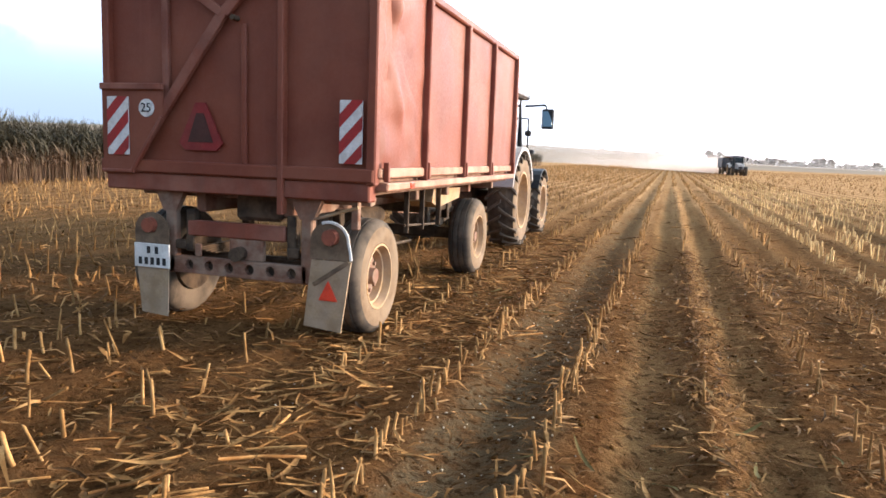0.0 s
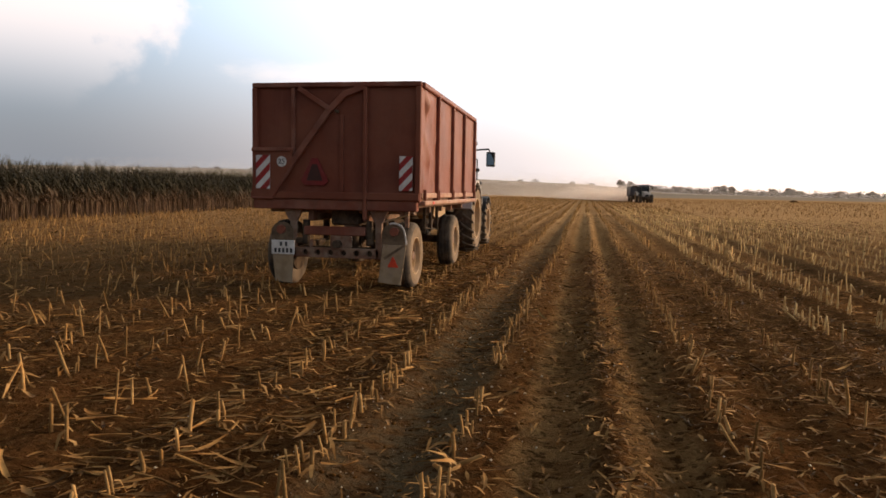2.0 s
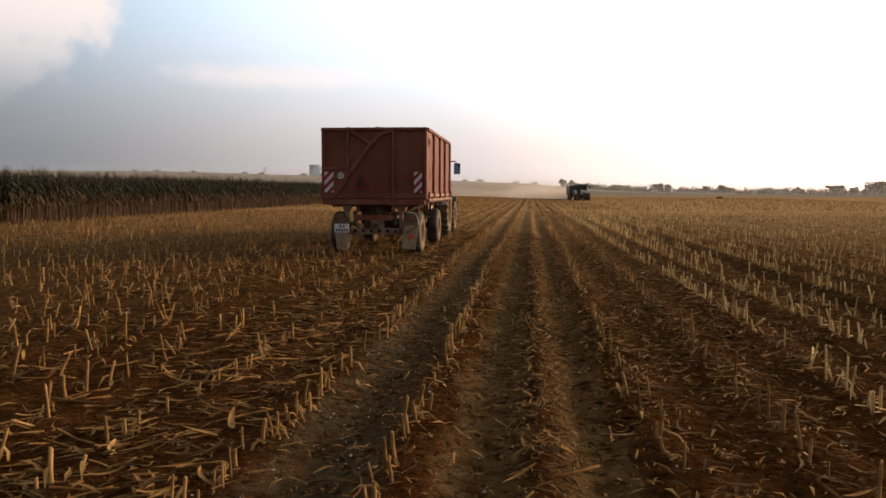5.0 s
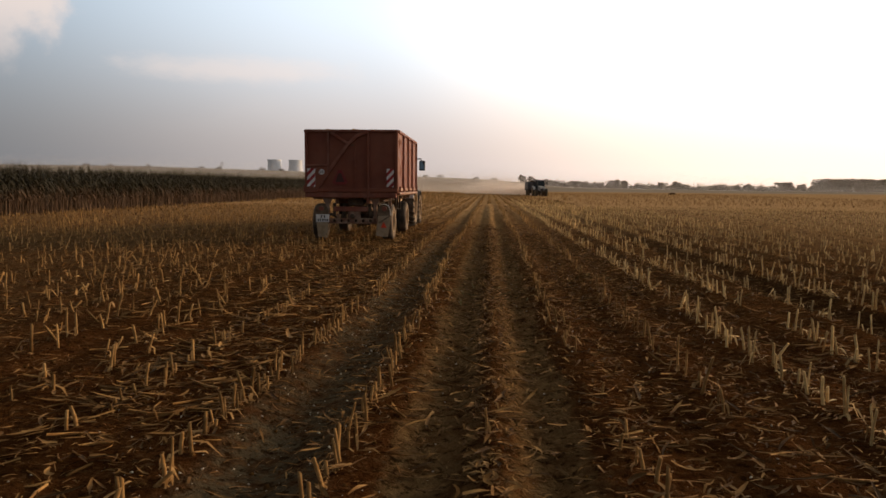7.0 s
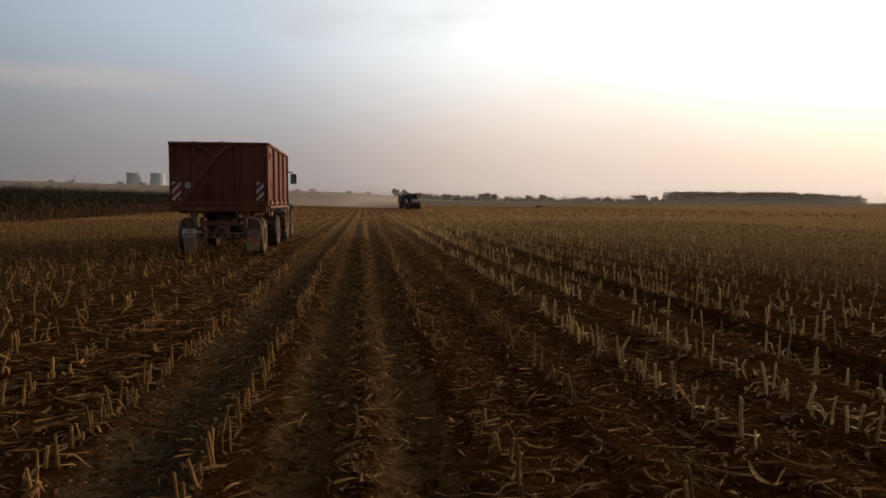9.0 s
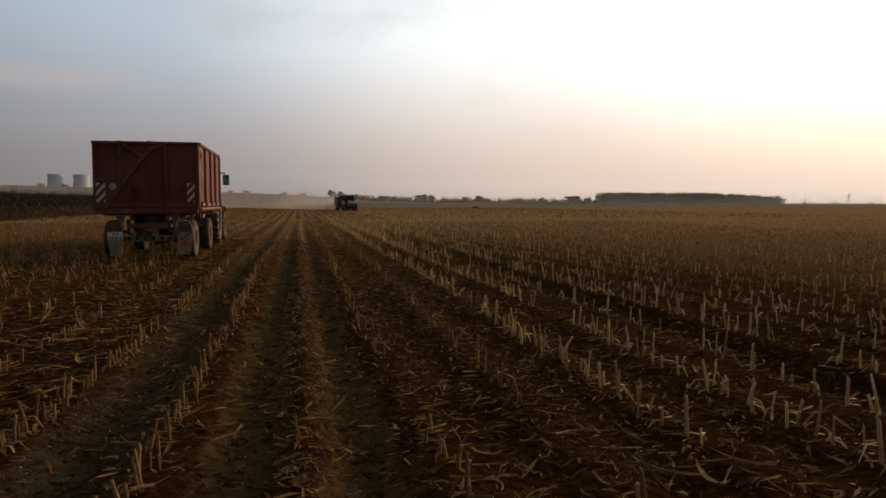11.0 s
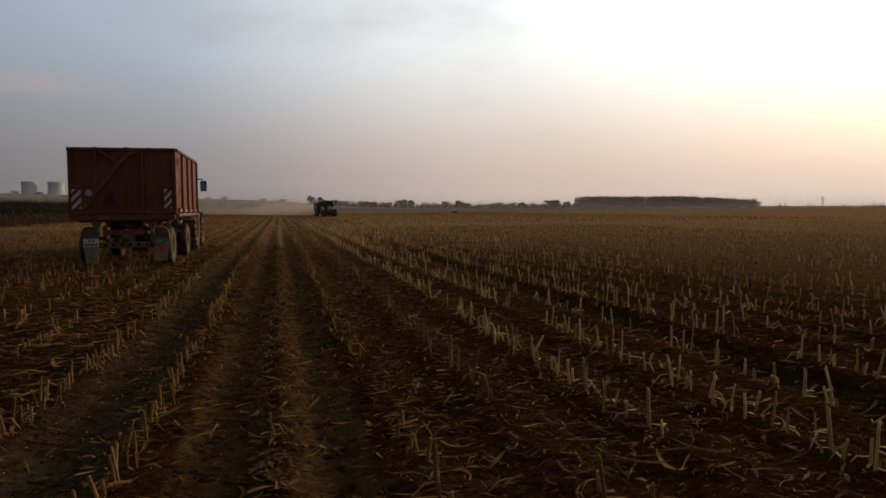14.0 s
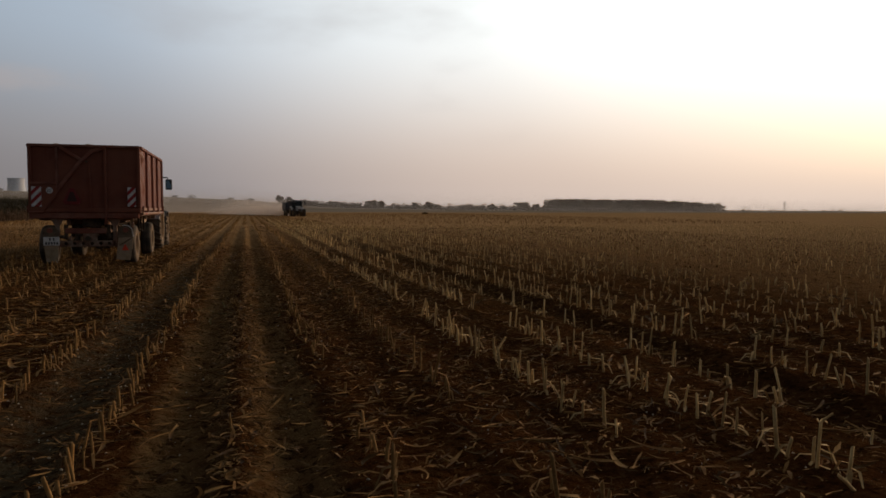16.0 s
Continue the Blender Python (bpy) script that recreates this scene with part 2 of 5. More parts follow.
def soil_material():
    """Brown soil with straw-flecked strips along the rows, pale rolled wheel tracks, one grey rutted strip, and straw
    tint with painted haze far off.
    """
    m = bpy.data.materials.new("harvested_field_soil")
    m.use_nodes = True
    N = Nodes(m.node_tree)
    pos = N.add("ShaderNodeNewGeometry").outputs["Position"]
    xyz = N.add("ShaderNodeSeparateXYZ", {0: pos})
    y = xyz.outputs[1]
    x = N.math("SUBTRACT", xyz.outputs[0], N.math("MULTIPLY", y, SKEW))
    broad, mid, fine = N.noise(pos, 0.35, 5.0), N.noise(pos, 3.0, 6.0, 0.6), N.noise(pos, 38.0, 6.0, 0.7)
    long = N.noise(N.add("ShaderNodeMapping", {0: pos, "Scale": (1.6, 0.22, 1.0)}).outputs[0], 1.0, 4.0)
    wob = N.math("ADD", x, N.math("MULTIPLY", N.math("SUBTRACT", N.noise(pos, 1.1, 3.0), 0.5), 0.35))
    col = N.mix(N.range(mid, 0.3, 0.7), (0.060, 0.0215, 0.0068), (0.112, 0.0445, 0.0150))
    col = N.mix(N.range(broad, 0.4, 0.7, 0.0, 0.5), col, (0.032, 0.0135, 0.0040))

    # soil colour lightened along the field: distance haze painted into it
    lighter = N.range(N.math("ADD", y, N.math("MULTIPLY", N.math("SUBTRACT", broad, 0.5), 8.0)), 1.0, 22.0, 0.0, 0.62)
    col = N.mix(lighter, col, N.mix(N.range(mid, 0.3, 0.7), (0.115, 0.056, 0.019), (0.200, 0.104, 0.037)))

    def strip(centre, half, soft=0.12):
        a = N.math("ABSOLUTE", N.math("SUBTRACT", wob, centre))
        return N.range(a, half + soft, half)

    patchy = N.range(N.noise(pos, 7.0, 5.0, 0.65), 0.36, 0.58, 0.25, 1.0)
    track = N.math("MULTIPLY", N.math("ADD", strip(-0.24, 0.19), strip(0.38, 0.15), clamp=True), patchy)
    col = N.mix(N.math("MULTIPLY", track, N.range(long, 0.3, 0.6, 0.5, 0.95)), col, (0.235, 0.140, 0.058))
    col = N.mix(N.math("MULTIPLY", N.math("MULTIPLY", strip(-1.12, 0.24, 0.2), patchy), N.range(long, 0.3, 0.65, 0.5, 0.95)), col, (0.122, 0.094, 0.054))
    wet = N.math("ADD", N.math("MULTIPLY", strip(4.35, 0.20, 0.25), 0.5), N.math("MULTIPLY", strip(10.7, 0.4, 0.7), 0.35), clamp=True)
    furrow = N.math("ABSOLUTE", N.math("SUBTRACT", N.math("SUBTRACT", wob, N.math("MULTIPLY", N.math("MAXIMUM", N.math("SUBTRACT", y, 85.0), 0.0), 0.27)), 49.0))
    wet = N.math("ADD", wet, N.range(furrow, 2.4, 0.9), clamp=True)
    col = N.mix(N.math("MULTIPLY", wet, 0.6), col, (0.034, 0.017, 0.007))
    west = N.math("MULTIPLY", N.range(x, -3.6, -6.5), N.range(N.noise(pos, 5.0, 6.0, 0.7), 0.38, 0.58, 0.0, 0.75))
    col = N.mix(west, col, (0.125, 0.075, 0.033))
    east = N.math("MULTIPLY", N.range(x, 7.0, 12.0), N.range(N.noise(pos, 4.0, 6.0, 0.7), 0.36, 0.58, 0.25, 0.85))
    col = N.mix(east, col, (0.27, 0.150, 0.062))
    crumb = N.noise(pos, 15.0, 5.0, 0.6)
    # hollows between crumbs darkened, their shade put into the colour; raised crumbs paler
    col = N.mix(N.range(crumb, 0.53, 0.63, 0.0, 0.8), col, (0.028, 0.012, 0.0038))
    col = N.mix(N.range(crumb, 0.46, 0.36, 0.0, 0.45), col, (0.165, 0.088, 0.034))
    flecks = N.range(fine, 0.60, 0.70)
    col = N.mix(N.math("MULTIPLY", flecks, N.range(mid, 0.35, 0.65, 0.05, 0.6)), col, (0.28, 0.165, 0.058))
    phase = N.math("FRACT", N.math("DIVIDE", N.math("SUBTRACT", x, ROW0 - PITCH / 2), PITCH))
    ridge = N.range(N.math("ABSOLUTE", N.math("SUBTRACT", phase, 0.5)), 0.36, 0.05)
    # straw cover far off, with distance haze put into its colour
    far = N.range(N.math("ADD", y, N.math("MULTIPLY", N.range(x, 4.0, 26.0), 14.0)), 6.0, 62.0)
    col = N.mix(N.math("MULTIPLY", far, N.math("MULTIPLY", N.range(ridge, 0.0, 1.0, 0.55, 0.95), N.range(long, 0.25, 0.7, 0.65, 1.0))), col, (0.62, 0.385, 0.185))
    # far ground and hills: their own tone with haze painted in
    far_hazed_ground = N.range(N.math("ADD", y, N.math("MULTIPLY", broad, 60.0)), 250.0, 330.0)
    col = N.mix(far_hazed_ground, col, N.mix(N.range(N.noise(pos, 0.006, 3.0), 0.4, 0.6), (0.34, 0.28, 0.215), (0.29, 0.245, 0.19)))
    bp = N.add("ShaderNodeBump", {"Height": N.math("ADD", N.math("SUBTRACT", fine, N.math("MULTIPLY", crumb, 1.2)), N.math("MULTIPLY", mid, 1.5)), "Strength": 1.0, "Distance": 0.05})
    p = N.add("ShaderNodeBsdfPrincipled", {"Base Color": col, "Roughness": 0.95, "Normal": bp.outputs[0], "Specular IOR Level": 0.0})
    N.add("ShaderNodeOutputMaterial", {0: p.outputs[0]})
    return m


def maize_material():
    """Standing maize: green-olive above, dead and tan towards the foot of the stems."""
    m = bpy.data.materials.new("ripening_maize")
    m.use_nodes = True
    N = Nodes(m.node_tree)
    g = N.add("ShaderNodeNewGeometry")
    z = N.add("ShaderNodeSeparateXYZ", {0: g.outputs["Position"]}).outputs[2]
    n = N.noise(g.outputs["Position"], 0.9, 4.0)
    ripe = N.range(N.math("ADD", z, N.math("MULTIPLY", N.math("SUBTRACT", n, 0.5), 1.8)), 0.55, 1.45)
    r = g.outputs["Random Per Island"]
    dead = N.mix(r, (0.075, 0.042, 0.025), (0.23, 0.150, 0.092))
    green = N.mix(r, (0.032, 0.029, 0.017), (0.082, 0.070, 0.042))
    col = N.mix(ripe, dead, green)
    col = N.mix(N.range(z, 2.05, 2.35, 0.0, 0.7), col, (0.14, 0.125, 0.07))
    p = N.add("ShaderNodeBsdfPrincipled", {"Base Color": col, "Roughness": 0.75, "Specular IOR Level": 0.2})
    t = N.add("ShaderNodeBsdfTranslucent", {"Color": col})
    x = N.add("ShaderNodeMixShader", {0: 0.3, 1: p.outputs[0], 2: t.outputs[0]})
    N.add("ShaderNodeOutputMaterial", {0: x.outputs[0]})
    return m


M_SOIL, M_MAIZE = soil_material(), maize_material()


# ---- building helpers ----
def link(name, bm, mat, parent=None, label="", smooth=False):
    me = bpy.data.meshes.new(name)
    bmesh.ops.recalc_face_normals(bm, faces=bm.faces)
    bm.to_mesh(me)
    bm.free()
    me.materials.append(mat)
    if smooth:
        for p in me.polygons:
            p.use_smooth = True
        me.set_sharp_from_angle(angle=radians(38))
    ob = new(name, me)
    ob.parent = parent
    return tagged(ob, label)


def part(name, bm, mat, parent, label="", smooth=False):
    """One mesh object under a thing or under a part."""
    return link(name, bm, mat, parent, label, smooth)


def thing(name, label, category, m=None, group=""):
    ob = new(name)
    ob.empty_display_size = 0.2
    if m is not None:
        ob.matrix_basis = m
    return tagged(ob, label, category, group)


def empty_part(name, parent, m):
    ob = new(name)
    ob.parent = parent
    ob.matrix_basis = m
    return ob


def box(bm, x0, x1, y0, y1, z0, z1, bevel=0.008):
    g = bmesh.ops.create_cube(bm, size=1.0)
    for v in g["verts"]:
        v.co = Vector(((x0 + x1) / 2 + v.co.x * (x1 - x0), (y0 + y1) / 2 + v.co.y * (y1 - y0), (z0 + z1) / 2 + v.co.z * (z1 - z0)))
    if bevel:
        es = list({e for v in g["verts"] for e in v.link_edges})
        bmesh.ops.bevel(bm, geom=es, offset=min(bevel, 0.3 * min(x1 - x0, y1 - y0, z1 - z0)), segments=1, affect="EDGES")
    return bm


def B():
    return bmesh.new()


def rod(bm, a, b, r0, r1=None, n=10):
    """A round bar from a to b."""
    a, b = Vector(a), Vector(b)
    m = Matrix.Translation((a + b) / 2) @ (b - a).to_track_quat("Z", "Y").to_matrix().to_4x4()
    bmesh.ops.create_cone(bm, cap_ends=True, segments=n, radius1=r0, radius2=r0 if r1 is None else r1, depth=(b - a).length, matrix=m)
    return bm


def beam(bm, a, b, w, h, up=(0, -1, 0), bevel=0.006):
    """A rectangular bar from a to b; h is its depth along up."""
    a, b = Vector(a), Vector(b)
    t = (b - a).normalized()
    n = (Vector(up) - t * t.dot(Vector(up))).normalized()
    m = Matrix.Translation((a + b) / 2) @ Matrix((t.cross(n), n, t)).transposed().to_4x4()
    tmp = B()
    L = (b - a).length
    box(tmp, -w / 2, w / 2, -h / 2, h / 2, -L / 2, L / 2, bevel)
    bmesh.ops.transform(tmp, matrix=m, verts=tmp.verts)
    me = bpy.data.meshes.new("tmp")
    tmp.to_mesh(me)
    tmp.free()
    bm.from_mesh(me)
    bpy.data.meshes.remove(me)
    return bm


def slab(bm, pts, axis, a, b):
    """A flat outline pushed from a to b along axis 0, 1 or 2; pts are the two other coordinates in order."""
    def p(u, v, w):
        c = [u, v]
        c.insert(axis, w)
        return Vector(c)
    lo = [bm.verts.new(p(u, v, a)) for u, v in pts]
    hi = [bm.verts.new(p(u, v, b)) for u, v in pts]
    bm.faces.new(lo)
    bm.faces.new(hi[::-1])
    for i in range(len(pts)):
        j = (i + 1) % len(pts)
        bm.faces.new((lo[i], lo[j], hi[j], hi[i]))
    return bm


def lathe(bm, profile, n=32, closed=True):
    """A ring about the x axis from (x, radius) pairs."""
    rings = []
    for i in range(n):
        a = 2 * math.pi * i / n
        rings.append([bm.verts.new((x, r * math.cos(a), r * math.sin(a))) for x, r in profile])
    k = len(profile)
    for i in range(n):
        p, q = rings[i], rings[(i + 1) % n]
        for j in range(k if closed else k - 1):
            l = (j + 1) % k
            bm.faces.new((p[j], p[l], q[l], q[j]))
    return bm


def sheet(bm, o, u, v, nu, nv, amp, seed, thick=0.02, scale=1.6):
    """A dented sheet-metal panel spanning o + u, o + v with its thickness behind it."""
    o, u, v = Vector(o), Vector(u), Vector(v)
    n = u.cross(v).normalized()
    g = []
    for i in range(nu + 1):
        for j in range(nv + 1):
            p = o + u * (i / nu) + v * (j / nv)
            edge = min(i, nu - i, 2) / 2 * min(j, nv - j, 2) / 2
            q = p * scale + Vector((seed * 7.3, seed * 3.1, 0))
            h = amp * edge * (noise.noise(q) + 0.6 * noise.noise(q * 2.7))
            g.append((bm.verts.new(p + n * h), bm.verts.new(p - n * thick)))
    w = nv + 1
    for i in range(nu):
        for j in range(nv):
            a, b, c, e = i * w + j, (i + 1) * w + j, (i + 1) * w + j + 1, i * w + j + 1
            bm.faces.new((g[a][0], g[b][0], g[c][0], g[e][0]))
            bm.faces.new((g[e][1], g[c][1], g[b][1], g[a][1]))
    for i in range(nu):
        for j in (0, nv):
            bm.faces.new((g[i * w + j][0], g[i * w + j][1], g[(i + 1) * w + j][1], g[(i + 1) * w + j][0]))
    for j in range(nv):
        for i in (0, nu):
            bm.faces.new((g[i * w + j][0], g[i * w + j + 1][0], g[i * w + j + 1][1], g[i * w + j][1]))
    return bm


def clip_band(x0, x1, z0, z1, c0, c1):
    """The part of the rectangle where c0 < z - 1.05 x < c1, as an outline."""
    pts = [(x0, z0), (x1, z0), (x1, z1), (x0, z1)]
    for c, s in ((c0, 1), (c1, -1)):
        out = []
        for i in range(len(pts)):
            p, q = pts[i], pts[(i + 1) % len(pts)]
            fp, fq = s * (p[1] - 1.05 * p[0] - c), s * (q[1] - 1.05 * q[0] - c)
            if fp >= 0:
                out.append(p)
            if fp * fq < 0:
                t = fp / (fp - fq)
                out.append((p[0] + t * (q[0] - p[0]), p[1] + t * (q[1] - p[1])))
        pts = out
        if len(pts) < 3:
            return []
    return pts


def lettering(name, text, size, mat, parent, m, depth=0.002):
    cu = bpy.data.curves.new(name, "FONT")
    cu.body, cu.size, cu.extrude, cu.align_x, cu.align_y = text, size, depth, "CENTER", "CENTER"
    ob = new("tmp_text", cu)
    me = bpy.data.meshes.new_from_object(ob.evaluated_get(bpy.context.evaluated_depsgraph_get()))
    bpy.data.objects.remove(ob)
    me.materials.clear()
    me.materials.append(mat)
    o = new(name, me)
    o.parent, o.matrix_basis = parent, m
    return o


class Batch:
    """Many small pieces in one mesh, from templates placed by arrays of axes and places."""

    def __init__(self):
        self.v, self.f, self.n = [], [], 0

    def put(self, tv, tf, axes, loc):
        tv = np.asarray(tv, float)
        v = np.einsum("nij,kj->nki", axes, tv) + loc[:, None, :]
        k = len(tv)
        off = self.n + k * np.arange(len(loc))
        for q in tf:
            self.f.append((np.asarray(q)[None, :] + off[:, None]))
        self.v.append(v.reshape(-1, 3))
        self.n += k * len(loc)

    def mesh(self, name, mat):
        v = np.concatenate(self.v)
        loops = np.concatenate([f.ravel() for f in self.f])
        sizes = np.concatenate([np.full(len(f), f.shape[1]) for f in self.f])
        me = bpy.data.meshes.new(name)
        me.vertices.add(len(v))
        me.vertices.foreach_set("co", v.ravel())
        me.loops.add(len(loops))
        me.loops.foreach_set("vertex_index", loops.astype(np.int32))
        me.polygons.add(len(sizes))
        starts = np.concatenate(([0], np.cumsum(sizes)[:-1]))
        me.polygons.foreach_set("loop_start", starts.astype(np.int32))
        me.polygons.foreach_set("loop_total", sizes.astype(np.int32))
        me.update(calc_edges=True)
        me.validate()
        me.materials.append(mat)
        return me


def axes_of(yaw, lean, turn, sx, sy, sz):
    """Arrays of 3 x 3 axes: scaled, spun about z by turn, leaned by lean in the direction yaw."""
    c, s, cl, sl = np.cos(yaw), np.sin(yaw), np.cos(lean), np.sin(lean)
    z0, o = np.zeros_like(yaw), np.ones_like(yaw)
    def mat(*r):
        return np.stack([np.stack(q, -1) for q in r], -2)
    rz = mat((c, -s, z0), (s, c, z0), (z0, z0, o))
    ry = mat((cl, z0, sl), (z0, o, z0), (-sl, z0, cl))
    ct, st = np.cos(turn - yaw), np.sin(turn - yaw)
    rt = mat((ct, -st, z0), (st, ct, z0), (z0, z0, o))
    return rz @ ry @ rt * np.stack([sx, sy, sz], -1)[:, None, :]


rng = np.random.default_rng(11)


# ---- ground: one sheet to the horizon ----
def ripple(x, y, seed):
    """Cheap smooth noise from a few waves, for arrays."""
    r = np.random.default_rng(seed)
    h = 0
    for k in range(9):
        a, f = r.uniform(0, 2 * np.pi), r.uniform(0.6, 3.2) * (1 + k * 0.45)
        h = h + np.sin(f * (x * np.cos(a) + y * np.sin(a)) + r.uniform(0, 6.28)) / (1.5 + k)
    return h / 2.2


def step(v, a, b):
    t = np.clip((v - a) / (b - a), 0, 1)
    return t * t * (3 - 2 * t)


def ground_height(x, y):
    x, y = np.asarray(x, float), np.asarray(y, float)
    near = 1 - step(np.hypot(x, y - 10), 25, 60)
    u = x / np.maximum(y, 1.0)
    x = x - SKEW * y
    ph = (x - ROW0) / PITCH
    ridge = 0.5 + 0.5 * np.cos(2 * np.pi * ph)
    h = near * (0.022 * ripple(x, y, 3) + 0.014 * ripple(x * 4, y * 4, 5) + 0.008 * ripple(x * 9, y * 9, 6) + 0.035 * (ridge - 0.5))
    rut = lambda c, w: np.exp(-((x - c) / w) ** 2)
    soft = 1 + 0.25 * np.sin(y * 0.9)
    h = h - near * soft * (0.045 * rut(-0.22, 0.17) + 0.035 * rut(0.36, 0.14) + 0.05 * rut(-1.15, 0.25) + 0.08 * rut(4.25, 0.35))
    h = h + near * 0.04 * rut(0.10, 0.12) * (1 + ripple(x * 3, y * 3, 8))
    lug = np.maximum(0, np.sin((y + 0.55 * np.abs(x - 0.62)) * 2 * np.pi / 0.23))
    h = h + near * 0.034 * lug * (rut(0.64, 0.20) + 0.6 * rut(-0.52, 0.12))
    hill = np.interp(u, [-1.2, -0.5, -0.25, -0.07, 0.0, 0.05, 0.12, 0.3, 0.7, 1.2], [27, 24, 18.5, 13.0, 11, 8.0, 3.0, 0.5, -1.0, -6.0])
    return h + hill * step(y, 330, 880)


def spread(fine0, fine1, st, lo, hi):
    a = list(np.arange(fine0, fine1, st))
    s = st
    while a[-1] < hi:
        s *= 1.10
        a.append(a[-1] + s)
    s = st
    while a[0] > lo:
        s *= 1.10
        a.insert(0, a[0] - s)
    return np.array(a)


gx, gy = spread(-5.5, 6.5, 0.055, -4200, 4200), spread(-0.5, 15, 0.055, -300, 4600)
GX, GY = np.meshgrid(gx, gy, indexing="ij")
G = Batch()
nv = len(gy)
ij = (np.arange(len(gx) - 1)[:, None] * nv + np.arange(nv - 1)[None, :]).ravel()
G.v.append(np.stack([GX, GY, ground_height(GX, GY)], -1).reshape(-1, 3))
G.f.append(np.stack([ij, ij + nv, ij + nv + 1, ij + 1], -1))
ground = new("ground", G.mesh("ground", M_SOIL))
for poly in ground.data.polygons:
    poly.use_smooth = True
tagged(ground, "brown harvested field soil with wheel tracks and row ridges", "ground", kind="structure")

# ---- the standing maize along the western edge of the cut strip ----
def maize_template(r, leaves):
    """A stem, arching leaves and a tassel; about 2.2 m high."""
    v, f = [], []
    def tube(a, b, r0, r1):
        k = len(v)
        for p, q in ((a, r0), (b, r1)):
            for i in range(3):
                t = 2.1 * i
                v.append((p[0] + q * math.cos(t), p[1] + q * math.sin(t), p[2]))
        for i in range(3):
            j = (i + 1) % 3
            f.append((k + i, k + j, k + 3 + j, k + 3 + i))
    lean = (r.uniform(-0.1, 0.1), r.uniform(-0.1, 0.1))
    tube((0, 0, 0), (lean[0], lean[1], 2.0), 0.018, 0.009)
    for i in range(leaves):
        z = 0.80 + 1.13 * (i / leaves) ** 0.8 + r.uniform(-0.06, 0.06)
        a = r.uniform(0, 6.28)
        L, drop = r.uniform(0.32, 0.62), r.uniform(0.0, 0.5)
        c, s = math.cos(a), math.sin(a)
        k = len(v)
        for t, w in ((0.0, 0.02), (0.4, 0.036), (0.75, 0.028), (1.0, 0.004)):
            d, h = L * t * 0.8, z + L * (0.95 * t - (0.75 + drop) * t * t * 1.25)
            o = lean[0] * z / 2, lean[1] * z / 2
            v.append((o[0] + c * d - s * w, o[1] + s * d + c * w, h))
            v.append((o[0] + c * d + s * w, o[1] + s * d - c * w, h))
        for j in range(3):
            q = k + 2 * j
            f.append((q, q + 1, q + 3, q + 2))
    for i in range(4):
        a = r.uniform(0, 6.28)
        tube((lean[0], lean[1], 1.96), (lean[0] + 0.12 * math.cos(a), lean[1] + 0.12 * math.sin(a), r.uniform(2.15, 2.36)), 0.008, 0.004)
    return v, f


maize = Batch()
r = random.Random(4)
for variant in range(12):
    rich = variant < 7
    tv, tf = maize_template(r, 12 if rich else 7)
    n = 420 if rich else 900
    row = rng.integers(0, 4 if rich else 9, n)
    x = -PITCH * row + rng.normal(0, 0.05, n)
    y = rng.uniform(16, 95, n) if rich else 16 + 125 * rng.random(n)
    x = x - 21.3
    s = rng.normal(0.95, 0.08, n)
    ax = axes_of(rng.uniform(0, 6.28, n), np.abs(rng.normal(0, 0.05, n)), rng.uniform(0, 6.28, n), s, s, s)
    maize.put(tv, tf, ax, np.stack([x, y, ground_height(x, y) - 0.02], -1))
tagged(new("maize_crop", maize.mesh("maize_crop", M_MAIZE)), "standing ripe maize, green above and dry tan below", "maize crop", kind="stuff")


# ---- stubble ----
def stub_template(r, n, h, bend):
    """A cut stem, slightly bent, with a ragged slanted top and a frayed sheath."""
    v, f = [], []
    levels = 3 if n > 4 else 2
    for k in range(levels):
        t = k / (levels - 1)
        rad = (1.0, 0.86, 0.80)[k] if levels == 3 else (1.0, 0.82)[k]
        for i in range(n):
            a = 2 * math.pi * i / n
            top = 0.10 * math.cos(a + 1) if k == levels - 1 else 0
            v.append((0.0112 * rad * math.cos(a) + bend * t * t, 0.0112 * rad * math.sin(a), h * t + top * h * 0.5))
    for k in range(levels - 1):
        for i in range(n):
            j = (i + 1) % n
            f.append((k * n + i, k * n + j, (k + 1) * n + j, (k + 1) * n + i))
    f.append(tuple(range((levels - 1) * n, levels * n)))
    if n > 4:
        for i in range(r.randint(1, 3)):
            a, k = r.uniform(0, 6.28), len(v)
            c, s, L = math.cos(a), math.sin(a), r.uniform(0.05, 0.16)
            z = r.uniform(0.02, 0.12)
            for t, w in ((0, 0.008), (0.5, 0.010), (1, 0.002)):
                v.append((c * (0.01 + L * t) - s * w, s * (0.01 + L * t) + c * w, z + 0.07 * t - 0.16 * t * t))
                v.append((c * (0.01 + L * t) + s * w, s * (0.01 + L * t) - c * w, z + 0.07 * t - 0.16 * t * t))
            for j in range(2):
                f.append((k + 2 * j, k + 2 * j + 1, k + 2 * j + 3, k + 2 * j + 2))
    return v, f


stubble = thing("maize_stubble", "pale cut maize stubble standing in long rows", "stubble")
rest, pale = Batch(), Batch()
r = random.Random(9)
near_t = [stub_template(r, 6, r.uniform(0.13, 0.22), r.uniform(-0.03, 0.03)) for _ in range(10)]
far_t = [stub_template(r, 3, r.uniform(0.15, 0.24), r.uniform(-0.03, 0.03)) for _ in range(6)]
near_me, near_pale = [], []
for tv, tf in near_t:
    one = Batch()
    one.put(tv, tf, np.eye(3)[None], np.zeros((1, 3)))
    near_me.append(one.mesh("stub", M_STUB))
    near_pale.append(one.mesh("stub", M_STUB_SUNLIT))
rows = [ROW0 + PITCH * k for k in range(-26, 64)]
picked = []
